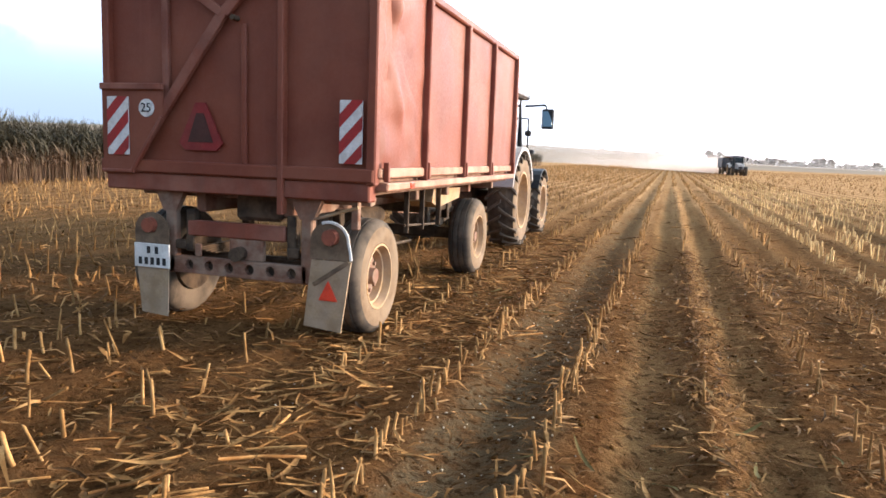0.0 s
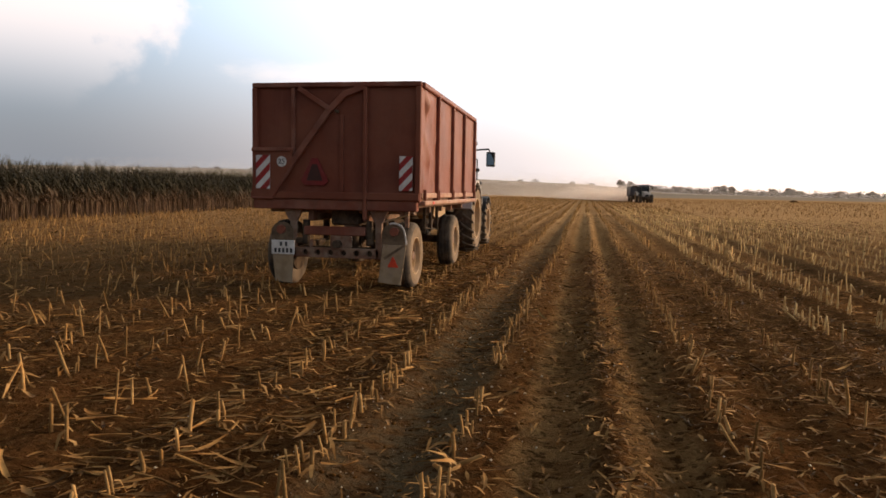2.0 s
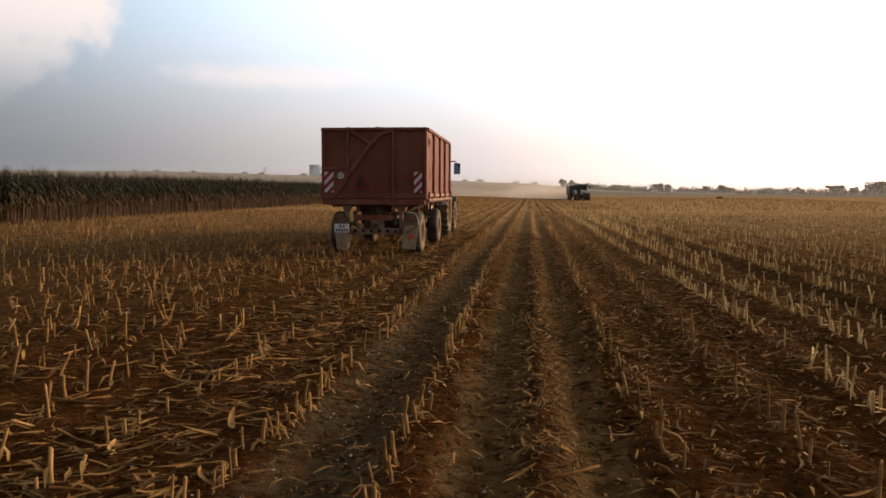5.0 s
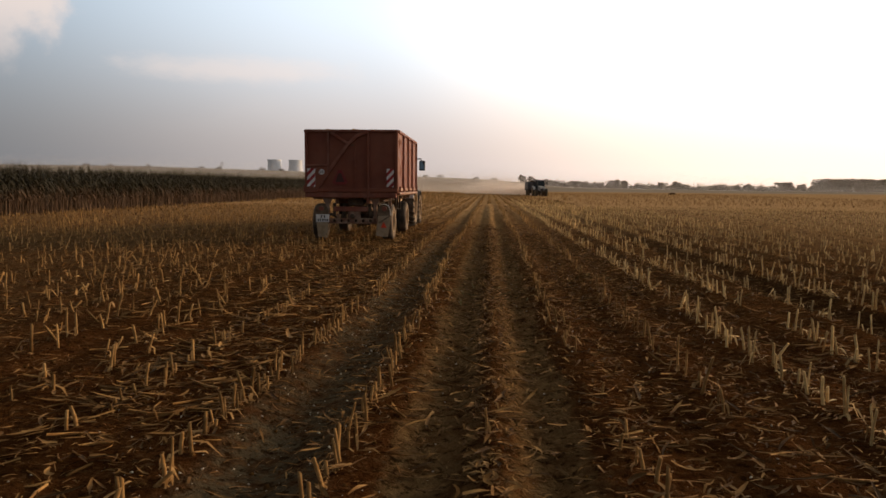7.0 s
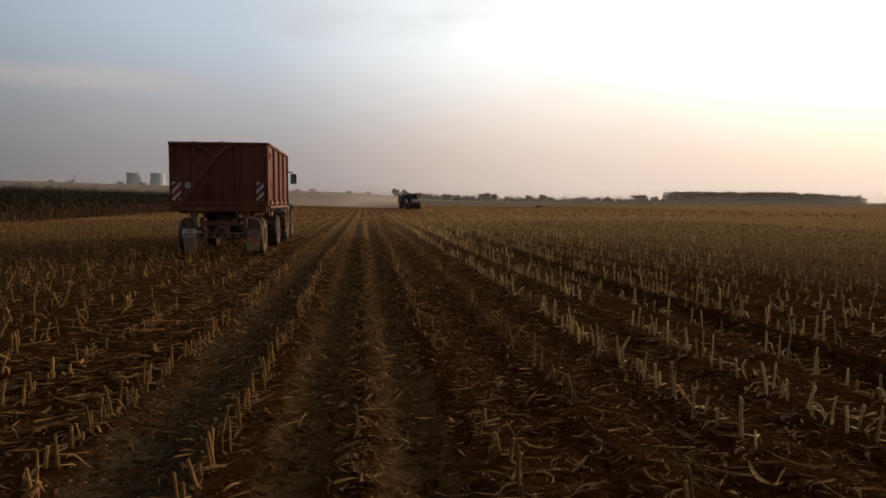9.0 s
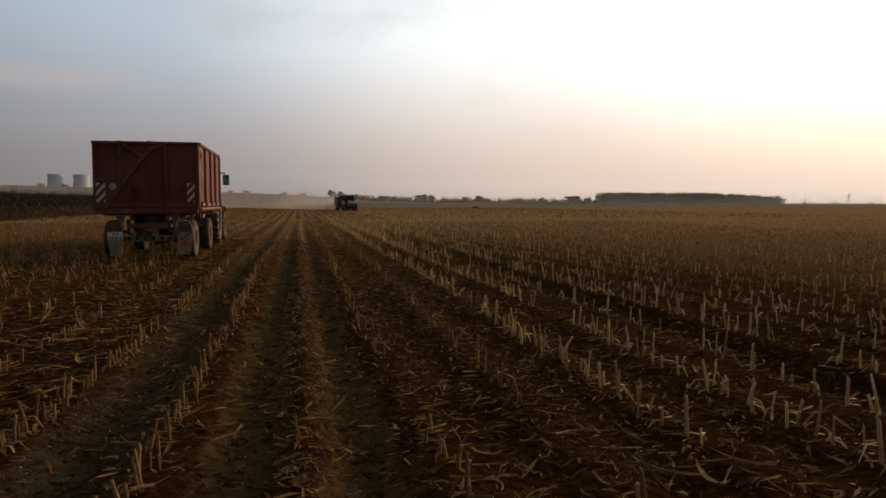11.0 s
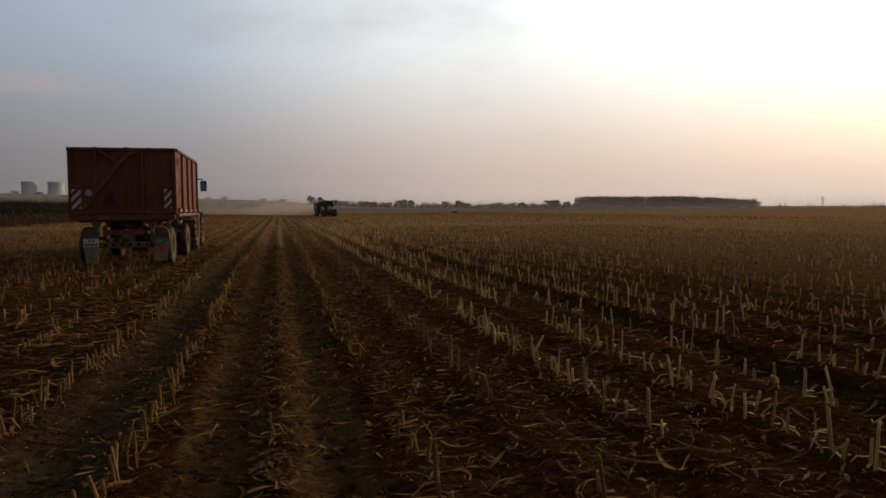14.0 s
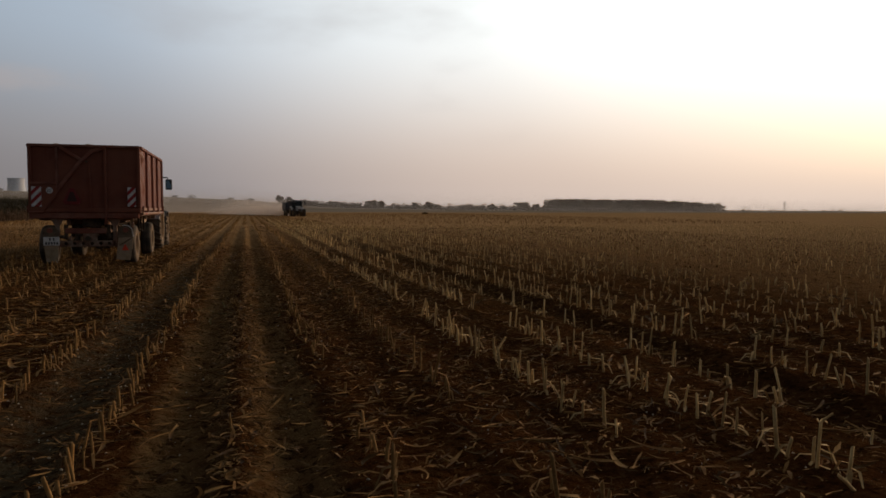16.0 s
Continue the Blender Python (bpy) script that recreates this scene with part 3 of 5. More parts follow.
for x0 in rows:
    k = round((x0 - ROW0) / PITCH)
    flat = k in (1, 14, 15)                           # rows pressed down by wheels
    wild = x0 < -2.6
    y1 = 75 if -14 < x0 < 6.5 else 52
    y = np.arange(-9.0, y1, 0.095 if k in (-1, 0) else 0.15 if abs(x0) < 1.3 else 0.19 if wild else 0.24 if k in (3, 6) else 0.14 if x0 < 5.5 else 0.20 if x0 < 9.5 else 0.28) if not flat else np.arange(-9.0, y1, 1.6)
    y = y + rng.normal(0, 0.05, len(y))
    x = x0 + rng.normal(0, 0.035 if not wild else 0.10, len(y)) + 0.05 * np.sin(y * 0.31 + k) + SKEW * y
    # stems come in clumps with gaps between
    keep = (np.sin(y * 1.9 + k * 2.3) + np.sin(y * 0.83 + k) * 0.8 + rng.normal(0, 0.6, len(y))) > (-1.15 if k in (-1, 0) else -0.75)
    if wild or x0 > 5:
        keep |= rng.random(len(y)) < 0.25
    x, y = x[keep], y[keep]
    n = len(y)
    lean = np.abs(rng.normal(0, 0.13 if not wild else 0.28, n))
    lean = np.where(rng.random(n) < 0.05, rng.uniform(0.6, 1.2, n), lean)
    thick = rng.uniform(0.7, 1.3, n) * (0.95 if x0 > 1.2 else 1.0)
    high = rng.uniform(0.62, 1.25, n) * (1.12 if wild else 1.15 if 1.2 < x0 < 5.5 else 0.95 if 5.5 < x0 < 9.5 else 0.85)
    yaw = rng.uniform(0, 6.28, n)
    ax = axes_of(yaw, lean, rng.uniform(0, 6.28, n), thick, thick, high)
    loc = np.stack([x, y, ground_height(x, y) - 0.015], -1)
    which = rng.integers(0, 10, n)
    close = (y < 24) & (-9 < x0) & (x0 < 10)
    single = close & (y > 1.0) & (y < 8.2) & (abs(x0 - 0.5) < 2.6) & (len(picked) < 300)
    # rows east of x = 2 take the stub colour with painted sunlight
    for i in np.flatnonzero(single):
        picked.append(((near_pale if x0 > 2.0 else near_me)[which[i]], ax[i], loc[i]))
    for t in range(10):
        s = close & ~single & (which == t)
        if s.any():
            (pale if x0 > 2.0 else rest).put(*near_t[t], ax[s], loc[s])
    for t in range(6):
        s = ~close & (which % 6 == t)
        if s.any():
            (pale if x0 > 2.0 else rest).put(*far_t[t], ax[s] * np.array([1.45, 1.45, 1.05]) if 1.2 < x0 < 9 else ax[s], loc[s])
# thinner, wider-spaced tufts where the rows run on into the distance
for t in range(6):
    n = 5200
    x = ROW0 + PITCH * np.round(rng.uniform(-27, 75, n)) + rng.normal(0, 0.08, n)
    y = rng.uniform(58, 190, n)
    x = x + SKEW * y
    keep = (x < 8) | (rng.random(n) < 0.25)
    x, y = x[keep], y[keep]
    n = len(x)
    s = rng.uniform(1.2, 2.2, n)
    rest.put(*far_t[t], axes_of(rng.uniform(0, 6.28, n), np.abs(rng.normal(0, 0.2, n)), rng.uniform(0, 6, n), s * 1.5, s * 1.5, rng.uniform(0.7, 1.2, n)),
             np.stack([x, y, ground_height(x, y) - 0.02], -1))
for me, a, l in picked[:300]:
    o = new("stub", me)
    o.parent = stubble
    o.matrix_basis = Matrix([[*a[i], l[i]] for i in range(3)] + [[0, 0, 0, 1]])
for b, mat in ((rest, M_STUB), (pale, M_STUB_SUNLIT)):
    o = tagged(new("stubble_rest", b.mesh("stubble_rest", mat)), kind="stuff")
    o.parent = stubble


# ---- litter: torn leaves, husks and stem pieces lying on the soil ----
def leaf_template(r):
    """A torn, curled strip of leaf with a fold along the middle."""
    v, f, k = [], [], 5
    L, w, curl, tw = r.uniform(0.06, 0.30), r.uniform(0.0040, 0.0108), r.uniform(-0.02, 0.035), r.uniform(-1.8, 1.8)
    side = r.uniform(-0.03, 0.03)
    for i in range(k):
        t = i / (k - 1)
        ww = w * (0.55 + 0.6 * math.sin(math.pi * min(1, t * 0.9 + 0.12)) + r.uniform(-0.35, 0.4))
        a = tw * (t - 0.5)
        cx, cy, cz = L * (t - 0.5), side * (4 * (t - 0.5) ** 2 - 0.5), 0.012 + curl * (4 * (t - 0.5) ** 2) * 0.6 + 0.01
        for s, dz in ((-1, 0.35), (0, -0.1), (1, 0.35)):
            v.append((cx, cy + s * ww * math.cos(a), max(0.001, cz + s * ww * math.sin(a) + dz * ww)))
    for i in range(k - 1):
        for j in range(2):
            q = i * 3 + j
            f.append((q, q + 1, q + 4, q + 3))
    return v, f


def chaff_template(r):
    """A short bent scrap of leaf."""
    L, w, c = r.uniform(0.05, 0.22), r.uniform(0.0035, 0.0085), r.uniform(0.0, 0.03)
    v = []
    for t, k in ((-0.5, r.uniform(0.3, 1.0)), (r.uniform(-0.15, 0.15), 1.2), (0.5, r.uniform(0.2, 0.9))):
        tilt = r.uniform(-0.8, 0.8)
        z = 0.014 + c * (1 - 4 * t * t)
        v += [(L * t, -w * k, max(0.002, z - w * k * tilt)), (L * t, w * k, max(0.002, z + w * k * tilt))]
    return v, [(0, 1, 3, 2), (2, 3, 5, 4)]


def stem_template(r):
    v, f, n = [], [], 5
    L, b = r.uniform(0.10, 0.38), r.uniform(-0.03, 0.03)
    for k in range(3):
        t = k / 2
        for i in range(n):
            a = 2 * math.pi * i / n
            v.append((L * (t - 0.5), b * (2 * t - 1) ** 2 + 0.0065 * math.cos(a), 0.008 + 0.0065 * math.sin(a)))
    for k in range(2):
        for i in range(n):
            j = (i + 1) % n
            f.append((k * n + i, k * n + j, (k + 1) * n + j, (k + 1) * n + i))
    f += [tuple(range(n)), tuple(range(2 * n, 3 * n))]
    return v, f


def litter_weight(x, y):
    """How much lies at a place: most between the rows west of the track, little on the rolled tracks."""
    x = x - SKEW * y
    w = 0.62 + 0.5 * step(-x, 1.3, 2.0) * step(x, -3.4, -2.2)
    w = w + 0.35 * np.exp(-((x - 0.10) / 0.16) ** 2) + 0.25 * np.exp(-((x - 0.95) / 0.25) ** 2)
    w = w + 0.32 * step(x, 0.55, 1.1) * step(-x, -6.0, -4.0)
    w = w - 0.34 * np.exp(-((x + 0.22) / 0.16) ** 2) - 0.30 * np.exp(-((x - 0.36) / 0.13) ** 2)
    w = w - 0.30 * np.exp(-((x + 1.15) / 0.25) ** 2) - 0.12 * np.exp(-((x - 4.15) / 0.4) ** 2)
    return np.clip(w * (0.75 + 0.5 * ripple(x * 0.5, y * 0.5, 21)), 0.02, 1)


litter = thing("maize_litter", "dry torn maize leaves, husks and stem pieces strewn on the soil", "crop litter")
r = random.Random(31)
templates = [leaf_template(r) for _ in range(18)] + [stem_template(r) for _ in range(7)]
chaff = [chaff_template(r) for _ in range(18)]
litter_me = []
for tv, tf in templates:
    one = Batch()
    one.put(tv, tf, np.eye(3)[None], np.zeros((1, 3)))
    litter_me.append(one.mesh("litter_piece", M_LEAF))
loose, count = Batch(), 0
for t, (tv, tf) in enumerate(templates):
    n = 2300 if t < 18 else 380
    x = np.concatenate([rng.uniform(-6, 6.5, n), rng.uniform(-18, 26, n)])
    y = np.concatenate([rng.uniform(-6, 24, n), rng.uniform(8, 55, n)])
    keep = rng.random(len(x)) < litter_weight(x, y)
    x, y = x[keep], y[keep]
    m = len(x)
    along = rng.random(m) < 0.35
    yaw = np.where(along, rng.normal(0.25, 0.4, m), rng.uniform(0, 6.28, m))
    s = (0.35 + 0.95 * rng.random(m) ** 1.6) * np.where(y > 24, 1.25, 1.0)
    ax = axes_of(yaw, rng.normal(0, 0.10, m), yaw, s, s, s)
    loc = np.stack([x, y, ground_height(x, y) + 0.002], -1)
    single = (y > 1.5) & (y < 5.5) & (np.abs(x - 0.4) < 2.2) & (rng.random(m) < 0.35)
    idx = np.flatnonzero(single)[: max(0, min(13, 300 - count))]
    for i in idx:
        o = new("litter_piece", litter_me[t])
        o.parent = litter
        o.matrix_basis = Matrix([[*ax[i][j], loc[i][j]] for j in range(3)] + [[0, 0, 0, 1]])
        count += 1
    mask = np.ones(m, bool)
    mask[idx] = False
    near = mask & (y < 20) & (np.abs(x) < 7)
    loose.put(tv, tf, ax[near], loc[near])
    away = mask & ~near
    loose.put(*(chaff[t] if t < 18 else (tv, tf)), ax[away], loc[away])
# a tangle of chaff over the wider stubble to the west
for t in range(18):
    n = 700
    x, y = rng.uniform(-21, -3.4, n), 4 + 46 * rng.random(n) ** 0.8
    yaw, s = rng.uniform(0, 6.28, n), rng.uniform(0.6, 1.4, n)
    loose.put(*chaff[t], axes_of(yaw, rng.normal(0, 0.25, n), yaw, s, s * 1.5, s), np.stack([x, y, ground_height(x, y) + rng.uniform(0.0, 0.05, n)], -1))
# and over the weedy stubble beyond the rows to the east
for t in range(18):
    n = 600
    x, y = rng.uniform(6.0, 26, n), 1 + 46 * rng.random(n) ** 0.8
    yaw, s = rng.uniform(0, 6.28, n), rng.uniform(0.5, 1.3, n)
    loose.put(*chaff[t], axes_of(yaw, rng.normal(0, 0.3, n), yaw, s, s * 1.6, s), np.stack([x, y, ground_height(x, y) + rng.uniform(0.0, 0.04, n)], -1))
# short slivers among the rolled and crushed rows
for t in range(18):
    n = 300
    x = np.concatenate([0.11 + rng.normal(0, 0.13, n // 3), rng.uniform(0.55, 3.0, n), rng.uniform(-2.2, 0.5, n // 2)])
    y = -2 + 26 * rng.random(len(x))
    x = x + SKEW * y
    yaw, s = rng.uniform(0, 6.28, len(x)), rng.uniform(0.25, 0.75, len(x))
    loose.put(*chaff[t], axes_of(yaw, rng.normal(0, 0.3, len(x)), yaw, s, s * 1.7, s), np.stack([x, y, ground_height(x, y) + rng.uniform(0.0, 0.02, len(x))], -1))
# small heaps of leaves along the crushed row in the wheel track
for cy in rng.uniform(0.5, 24, 30):
    for t in range(0, 18, 3):
        n = 7
        x, y = 0.10 + SKEW * cy + rng.normal(0, 0.10, n), cy + rng.normal(0, 0.22, n)
        yaw, s = rng.uniform(0, 6.28, n), rng.uniform(0.3, 0.9, n)
        loose.put(*templates[t], axes_of(yaw, rng.normal(0, 0.25, n), yaw, s, s * 1.5, s), np.stack([x, y, ground_height(x, y) + rng.uniform(0.0, 0.03, n)], -1))
# a thick swath of threshed leaves between two rows
for t in range(21):
    n = 120
    x, y = rng.normal(-2.35, 0.42, n), rng.uniform(2.5, 26, n)
    x = x + SKEW * y
    yaw, s = np.where(rng.random(n) < 0.6, rng.normal(0.35, 0.5, n), rng.uniform(0, 6.28, n)), rng.uniform(0.6, 1.35, n)
    loose.put(*templates[t], axes_of(yaw, rng.normal(0, 0.12, n), yaw, s, s * 1.2, s), np.stack([x, y, ground_height(x, y) + rng.uniform(0.002, 0.03, n)], -1))
for t in range(0, 18, 2):
    n = 2600
    x, y = rng.uniform(-5.5, 6.5, n), 0.3 + 20 * rng.random(n) ** 1.2
    yaw, s = rng.uniform(0, 6.28, n), rng.uniform(0.10, 0.38, n)
    loose.put(*chaff[t], axes_of(yaw, rng.normal(0, 0.2, n), yaw, s, s * 1.3, s), np.stack([x, y, ground_height(x, y) + 0.001], -1))
o = tagged(new("litter_rest", loose.mesh("litter_rest", M_LEAF)), kind="stuff")
o.parent = litter

green = Batch()
for cx, cy, k, sp in ((0.05, 8.0, 60, 0.35), (1.55, 9.4, 45, 0.25), (-0.3, 9.0, 30, 0.4), (-1.9, 19.5, 60, 0.4), (3.6, 7.7, 25, 0.3), (0.2, 15.5, 40, 0.4)):
    for t in range(0, 18, 5):
        m = k // 6
        x, y = cx + rng.normal(0, sp, m), cy + rng.normal(0, sp, m)
        yaw, s = rng.uniform(0, 6.28, m), rng.uniform(0.5, 1.0, m)
        green.put(*templates[t], axes_of(yaw, rng.normal(0, 0.2, m), yaw, s, s, s), np.stack([x, y, ground_height(x, y) + 0.006], -1))
tagged(new("wilted_leaves", green.mesh("wilted_leaves", M_GREENLEAF)), "wilted green leaves lying in flattened patches", "leaves", kind="stuff")


# pale crumbs of cob and kernels spilt along the wheel tracks
crumbs = Batch()
for t in range(5):
    k = [(r.uniform(0.7, 1.1), 0, 0), (-r.uniform(0.7, 1.1), 0.1, 0), (0, r.uniform(0.5, 0.8), 0), (0.1, -r.uniform(0.5, 0.8), 0), (0, 0, 0.6), (0.1, 0, -0.3)]
    n = 520
    x = np.concatenate([rng.normal(-1.15, 0.45, n // 2), rng.uniform(-2.4, 3.6, n // 2)])
    y = -1.5 + 24 * rng.random(len(x)) ** 1.1
    s = 0.004 + 0.012 * rng.random(len(x)) ** 2.5
    crumbs.put(k, [(0, 2, 4), (2, 1, 4), (1, 3, 4), (3, 0, 4), (2, 0, 5), (1, 2, 5), (3, 1, 5), (0, 3, 5)], axes_of(rng.uniform(0, 6.28, len(x)), rng.normal(0, 0.3, len(x)), rng.uniform(0, 6.28, len(x)), s, s, s),
               np.stack([x, y, ground_height(x, y) + s * 0.4], -1))
tagged(new("cob_crumbs", crumbs.mesh("cob_crumbs", M_CRUMB)), "pale crumbs of maize cob spilt on the soil", "crop litter", kind="stuff")


def clod_template(r):
    bm = bmesh.new()
    bmesh.ops.create_icosphere(bm, subdivisions=1, radius=1.0)
    for v in bm.verts:
        v.co *= r.uniform(0.7, 1.2)
    out = [tuple(v.co) for v in bm.verts], [tuple(w.index for w in f.verts) for f in bm.faces]
    bm.free()
    return out


clods = Batch()
for _ in range(6):
    n = 2200
    x, y = rng.uniform(-5.5, 6.5, n), rng.uniform(0.3, 20, n)
    keep = rng.random(n) < 0.9 - 0.8 * np.exp(-((x + 0.22) / 0.2) ** 2) - 0.8 * np.exp(-((x - 0.36) / 0.15) ** 2)
    x, y = x[keep], y[keep]
    n = len(x)
    s = 0.004 + 0.020 * rng.random(n) ** 3
    clods.put(*clod_template(r), axes_of(rng.uniform(0, 6, n), rng.uniform(0, 1, n), rng.uniform(0, 6, n), s, s * 0.9, s * 0.6), np.stack([x, y, ground_height(x, y) + s * 0.05], -1))
tagged(new("soil_clods", clods.mesh("soil_clods", M_CLOD)), "small crumbling brown soil clods", "soil", kind="stuff")


# ---- the tipping trailer (its own origin: middle of the rear edge, on the ground; y runs forward) ----
def trailer_wheel(parent, x, y, z, radius, width, side, label=""):
    """A ribbed tyre with a dusty sidewall on a dished rim; side +1 faces east."""
    w = empty_part("wheel", parent, pose(x, y, z, 0, 0, 0 if side > 0 else 180))
    h, R = width / 2, radius
    bm = lathe(B(), [(-h * 0.95, R * 0.56), (-h * 1.06, R * 0.78), (-h * 0.95, R * 0.92), (-h * 0.76, R * 0.975), (-h * 0.55, R * 0.99), (-h * 0.52, R * 0.965), (-h * 0.46, R * 0.965), (-h * 0.43, R),
                     (-h * 0.08, R), (-h * 0.05, R * 0.975), (h * 0.05, R * 0.975), (h * 0.08, R), (h * 0.43, R), (h * 0.46, R * 0.965), (h * 0.52, R * 0.965),
                     (h * 0.55, R * 0.99), (h * 0.76, R * 0.975), (h * 0.95, R * 0.92), (h * 1.035, R * 0.85), (h * 0.90, R * 0.555), (0, R * 0.53)], 44)
    part("tyre", bm, M_TYRE, w, "worn black tyre caked with dust", True)
    part("sidewall", lathe(B(), [(h * 1.03, R * 0.86), (h * 1.08, R * 0.78), (h * 1.06, R * 0.67), (h * 0.99, R * 0.585), (h * 0.86, R * 0.555), (h * 0.92, R * 0.70)], 44), M_WALL, w, "", True)
    part("rim", lathe(B(), [(h * 0.84, R * 0.555), (h * 0.99, R * 0.57), (h * 1.0, R * 0.535), (h * 0.80, R * 0.51), (h * 0.55, R * 0.485), (h * 0.52, R * 0.455), (h * 0.10, R * 0.43), (-h * 0.05, R * 0.43), (-h * 0.5, R * 0.54)], 36), M_CREAM, w, "dusty cream steel rim", True)
    part("wheel_disc", lathe(B(), [(h * 0.02, R * 0.45), (h * 0.10, R * 0.40), (h * 0.28, R * 0.30), (h * 0.30, R * 0.18), (-h * 0.2, R * 0.18), (-h * 0.2, R * 0.45)], 32), M_RUST, w, "", True)
    part("brake_drum", rod(B(), (-h * 1.15, 0, 0), (-h * 0.55, 0, 0), R * 0.545, n=24), M_DARK, w, "", True)
    part("hub", lathe(B(), [(0, 0.0), (h * 0.75, 0.0), (h * 0.78, R * 0.06), (h * 0.72, R * 0.13), (h * 0.35, R * 0.15), (h * 0.30, R * 0.22), (0, R * 0.22)], 20, False), M_RUST, w, "", True)
    for i in range(8):
        a = 2 * math.pi * i / 8
        part("nut", rod(B(), (h * 0.28, R * 0.26 * math.cos(a), R * 0.26 * math.sin(a)), (h * 0.44, R * 0.26 * math.cos(a), R * 0.26 * math.sin(a)), 0.017, n=6), M_RUST, w)
    return w


def hazard_board(parent, x0, x1, z0, z1, y):
    b = part("hazard_board", box(B(), x0, x1, y - 0.012, y, z0, z1, 0.003), M_WHITE, parent, "white board with slanting red stripes")
    c = z0 - 1.05 * x0
    span = (z1 - z0 + 1.05 * (x1 - x0))
    for k in range(4):
        lo = c - 1.05 * (x1 - x0) + span * (2 * k + 0.55) / 6.6
        pts = clip_band(x0, x1, z0, z1, lo, lo + span / 6.6)
        if pts:
            part("stripe", slab(B(), pts, 1, y - 0.016, y - 0.0125), M_SIGNRED, b)
    return b


def arch(x0, x1, z0, ztop, n=10):
    """Outline of a flap: straight sides and a round head."""
    c, rad = (x0 + x1) / 2, (x1 - x0) / 2
    pts = [(x0, z0), (x1, z0)]
    for i in range(n + 1):
        a = math.pi * i / n
        pts.append((c + rad * math.cos(a), ztop - rad * 0.9 + rad * 0.9 * math.sin(a)))
    return pts


def build_trailer():
    T = thing("farm_trailer", "high-sided weathered red tipping trailer with dusty wheels, hitched to a tractor", "trailer", pose(-3.45, 17.0, 0))
    top, low, L = 2.95, 1.40, 5.0
    # rear wall
    body = part("rear_wall", sheet(B(), (-1.20, 0.03, low), (2.40, 0, 0), (0, 0, top - low), 40, 26, 0.010, 1), M_RED, T, "dented red sheet-metal tailgate", True)
    part("top_rail", box(B(), -1.25, 1.25, -0.03, 0.05, top - 0.07, top, 0.012), M_RED_DARK, body)
    for x, w in ((-1.215, 0.07), (1.21, 0.08)):
        part("corner_post", box(B(), x - w / 2, x + w / 2, -0.035, 0.055, 1.28, top - 0.07, 0.012), M_RED, body)
    part("upright", box(B(), -0.66, -0.60, -0.02, 0.03, 1.90, top - 0.07), M_RED_DARK, body)
    part("upright", box(B(), 0.07, 0.12, -0.005, 0.03, low, top - 0.45), M_RED, body)
    part("upright", box(B(), 0.425, 0.475, -0.058, 0.03, 1.02, top - 0.075), M_RED, body, "long tailgate hinge bar")
    bm = beam(B(), (-0.90, -0.018, 1.47), (-0.06, -0.018, 2.60), 0.085, 0.05)
    part("brace", bm, M_RED_DARK, body, "long slanting tailgate brace")
    part("brace", beam(B(), (-0.06, -0.020, 2.58), (0.16, -0.020, 2.80), 0.09, 0.05), M_RED_DARK, body)
    part("brace", beam(B(), (0.15, -0.018, 2.79), (0.44, -0.018, 2.885), 0.09, 0.05), M_RED_DARK, body)
    part("brace", beam(B(), (-0.08, -0.021, 2.575), (-0.54, -0.021, 2.87), 0.07, 0.05), M_RED_DARK, body)
    part("pin", rod(B(), (0.03, -0.06, 2.54), (0.03, 0.02, 2.54), 0.022), M_DARK, body)
    plate = part("corner_plate", slab(B(), [(-1.235, 1.31), (-0.93, 1.31), (-0.63, 1.76), (-0.63, 1.99), (-1.235, 1.99)], 1, -0.055, -0.032), M_RED, body, "folded red corner plate")
    part("edge_lip", box(B(), -1.24, -0.62, -0.085, -0.033, 1.975, 2.03), M_RED_DARK, plate)
    part("edge_lip", beam(B(), (-0.93, -0.06, 1.31), (-0.63, -0.06, 1.76), 0.03, 0.05), M_RED_DARK, plate)
    part("edge_lip", box(B(), -1.24, -0.92, -0.08, -0.033, 1.29, 1.32), M_RED_DARK, plate)
    hazard_board(T, -1.175, -0.96, 1.44, 1.92, -0.057)
    hazard_board(T, 0.945, 1.135, 1.44, 1.92, -0.012)
    disc = part("speed_sign", lathe(B(), [(-0.004, 0.0), (0.004, 0.0), (0.004, 0.072), (-0.004, 0.075)], 24, False), M_WHITE, T, "round white speed sign")
    disc.matrix_basis = pose(-0.785, -0.062, 1.83, 0, 0, -90)
    lettering("number", "25", 0.105, M_BLACK, disc, pose(0.006, 0, 0, 90, 0, 90))
    bm = B()
    cut = [(-0.46, 1.50), (-0.16, 1.50), (-0.105, 1.56), (-0.265, 1.885), (-0.355, 1.885), (-0.515, 1.56)]
    slab(bm, cut, 1, 0.0, 0.02)
    warn = part("warning_triangle", bm, M_TRIANGLE, T, "faded red warning triangle with a dark middle")
    part("middle", slab(B(), [(-0.43, 1.565), (-0.19, 1.565), (-0.275, 1.80), (-0.345, 1.80)], 1, -0.004, -0.0005), M_TRIMID, warn)
    # lower rear cross beam and bed
    part("rear_sill", box(B(), -1.27, 1.24, -0.05, 0.10, 1.30, 1.405, 0.012), M_RED, T)
    part("rear_beam", box(B(), -1.24, 1.20, -0.02, 0.12, 1.15, 1.298, 0.012), M_RED_DARK, T, "folded red rear cross beam")
    part("bed", box(B(), -1.18, 1.18, 0.12, L, 1.20, 1.33, 0.01), M_RUST, T)
    # side walls: panels between ribs
    ribs = [1.10, 2.39, 3.60]
    edges = [0.03] + ribs + [L]
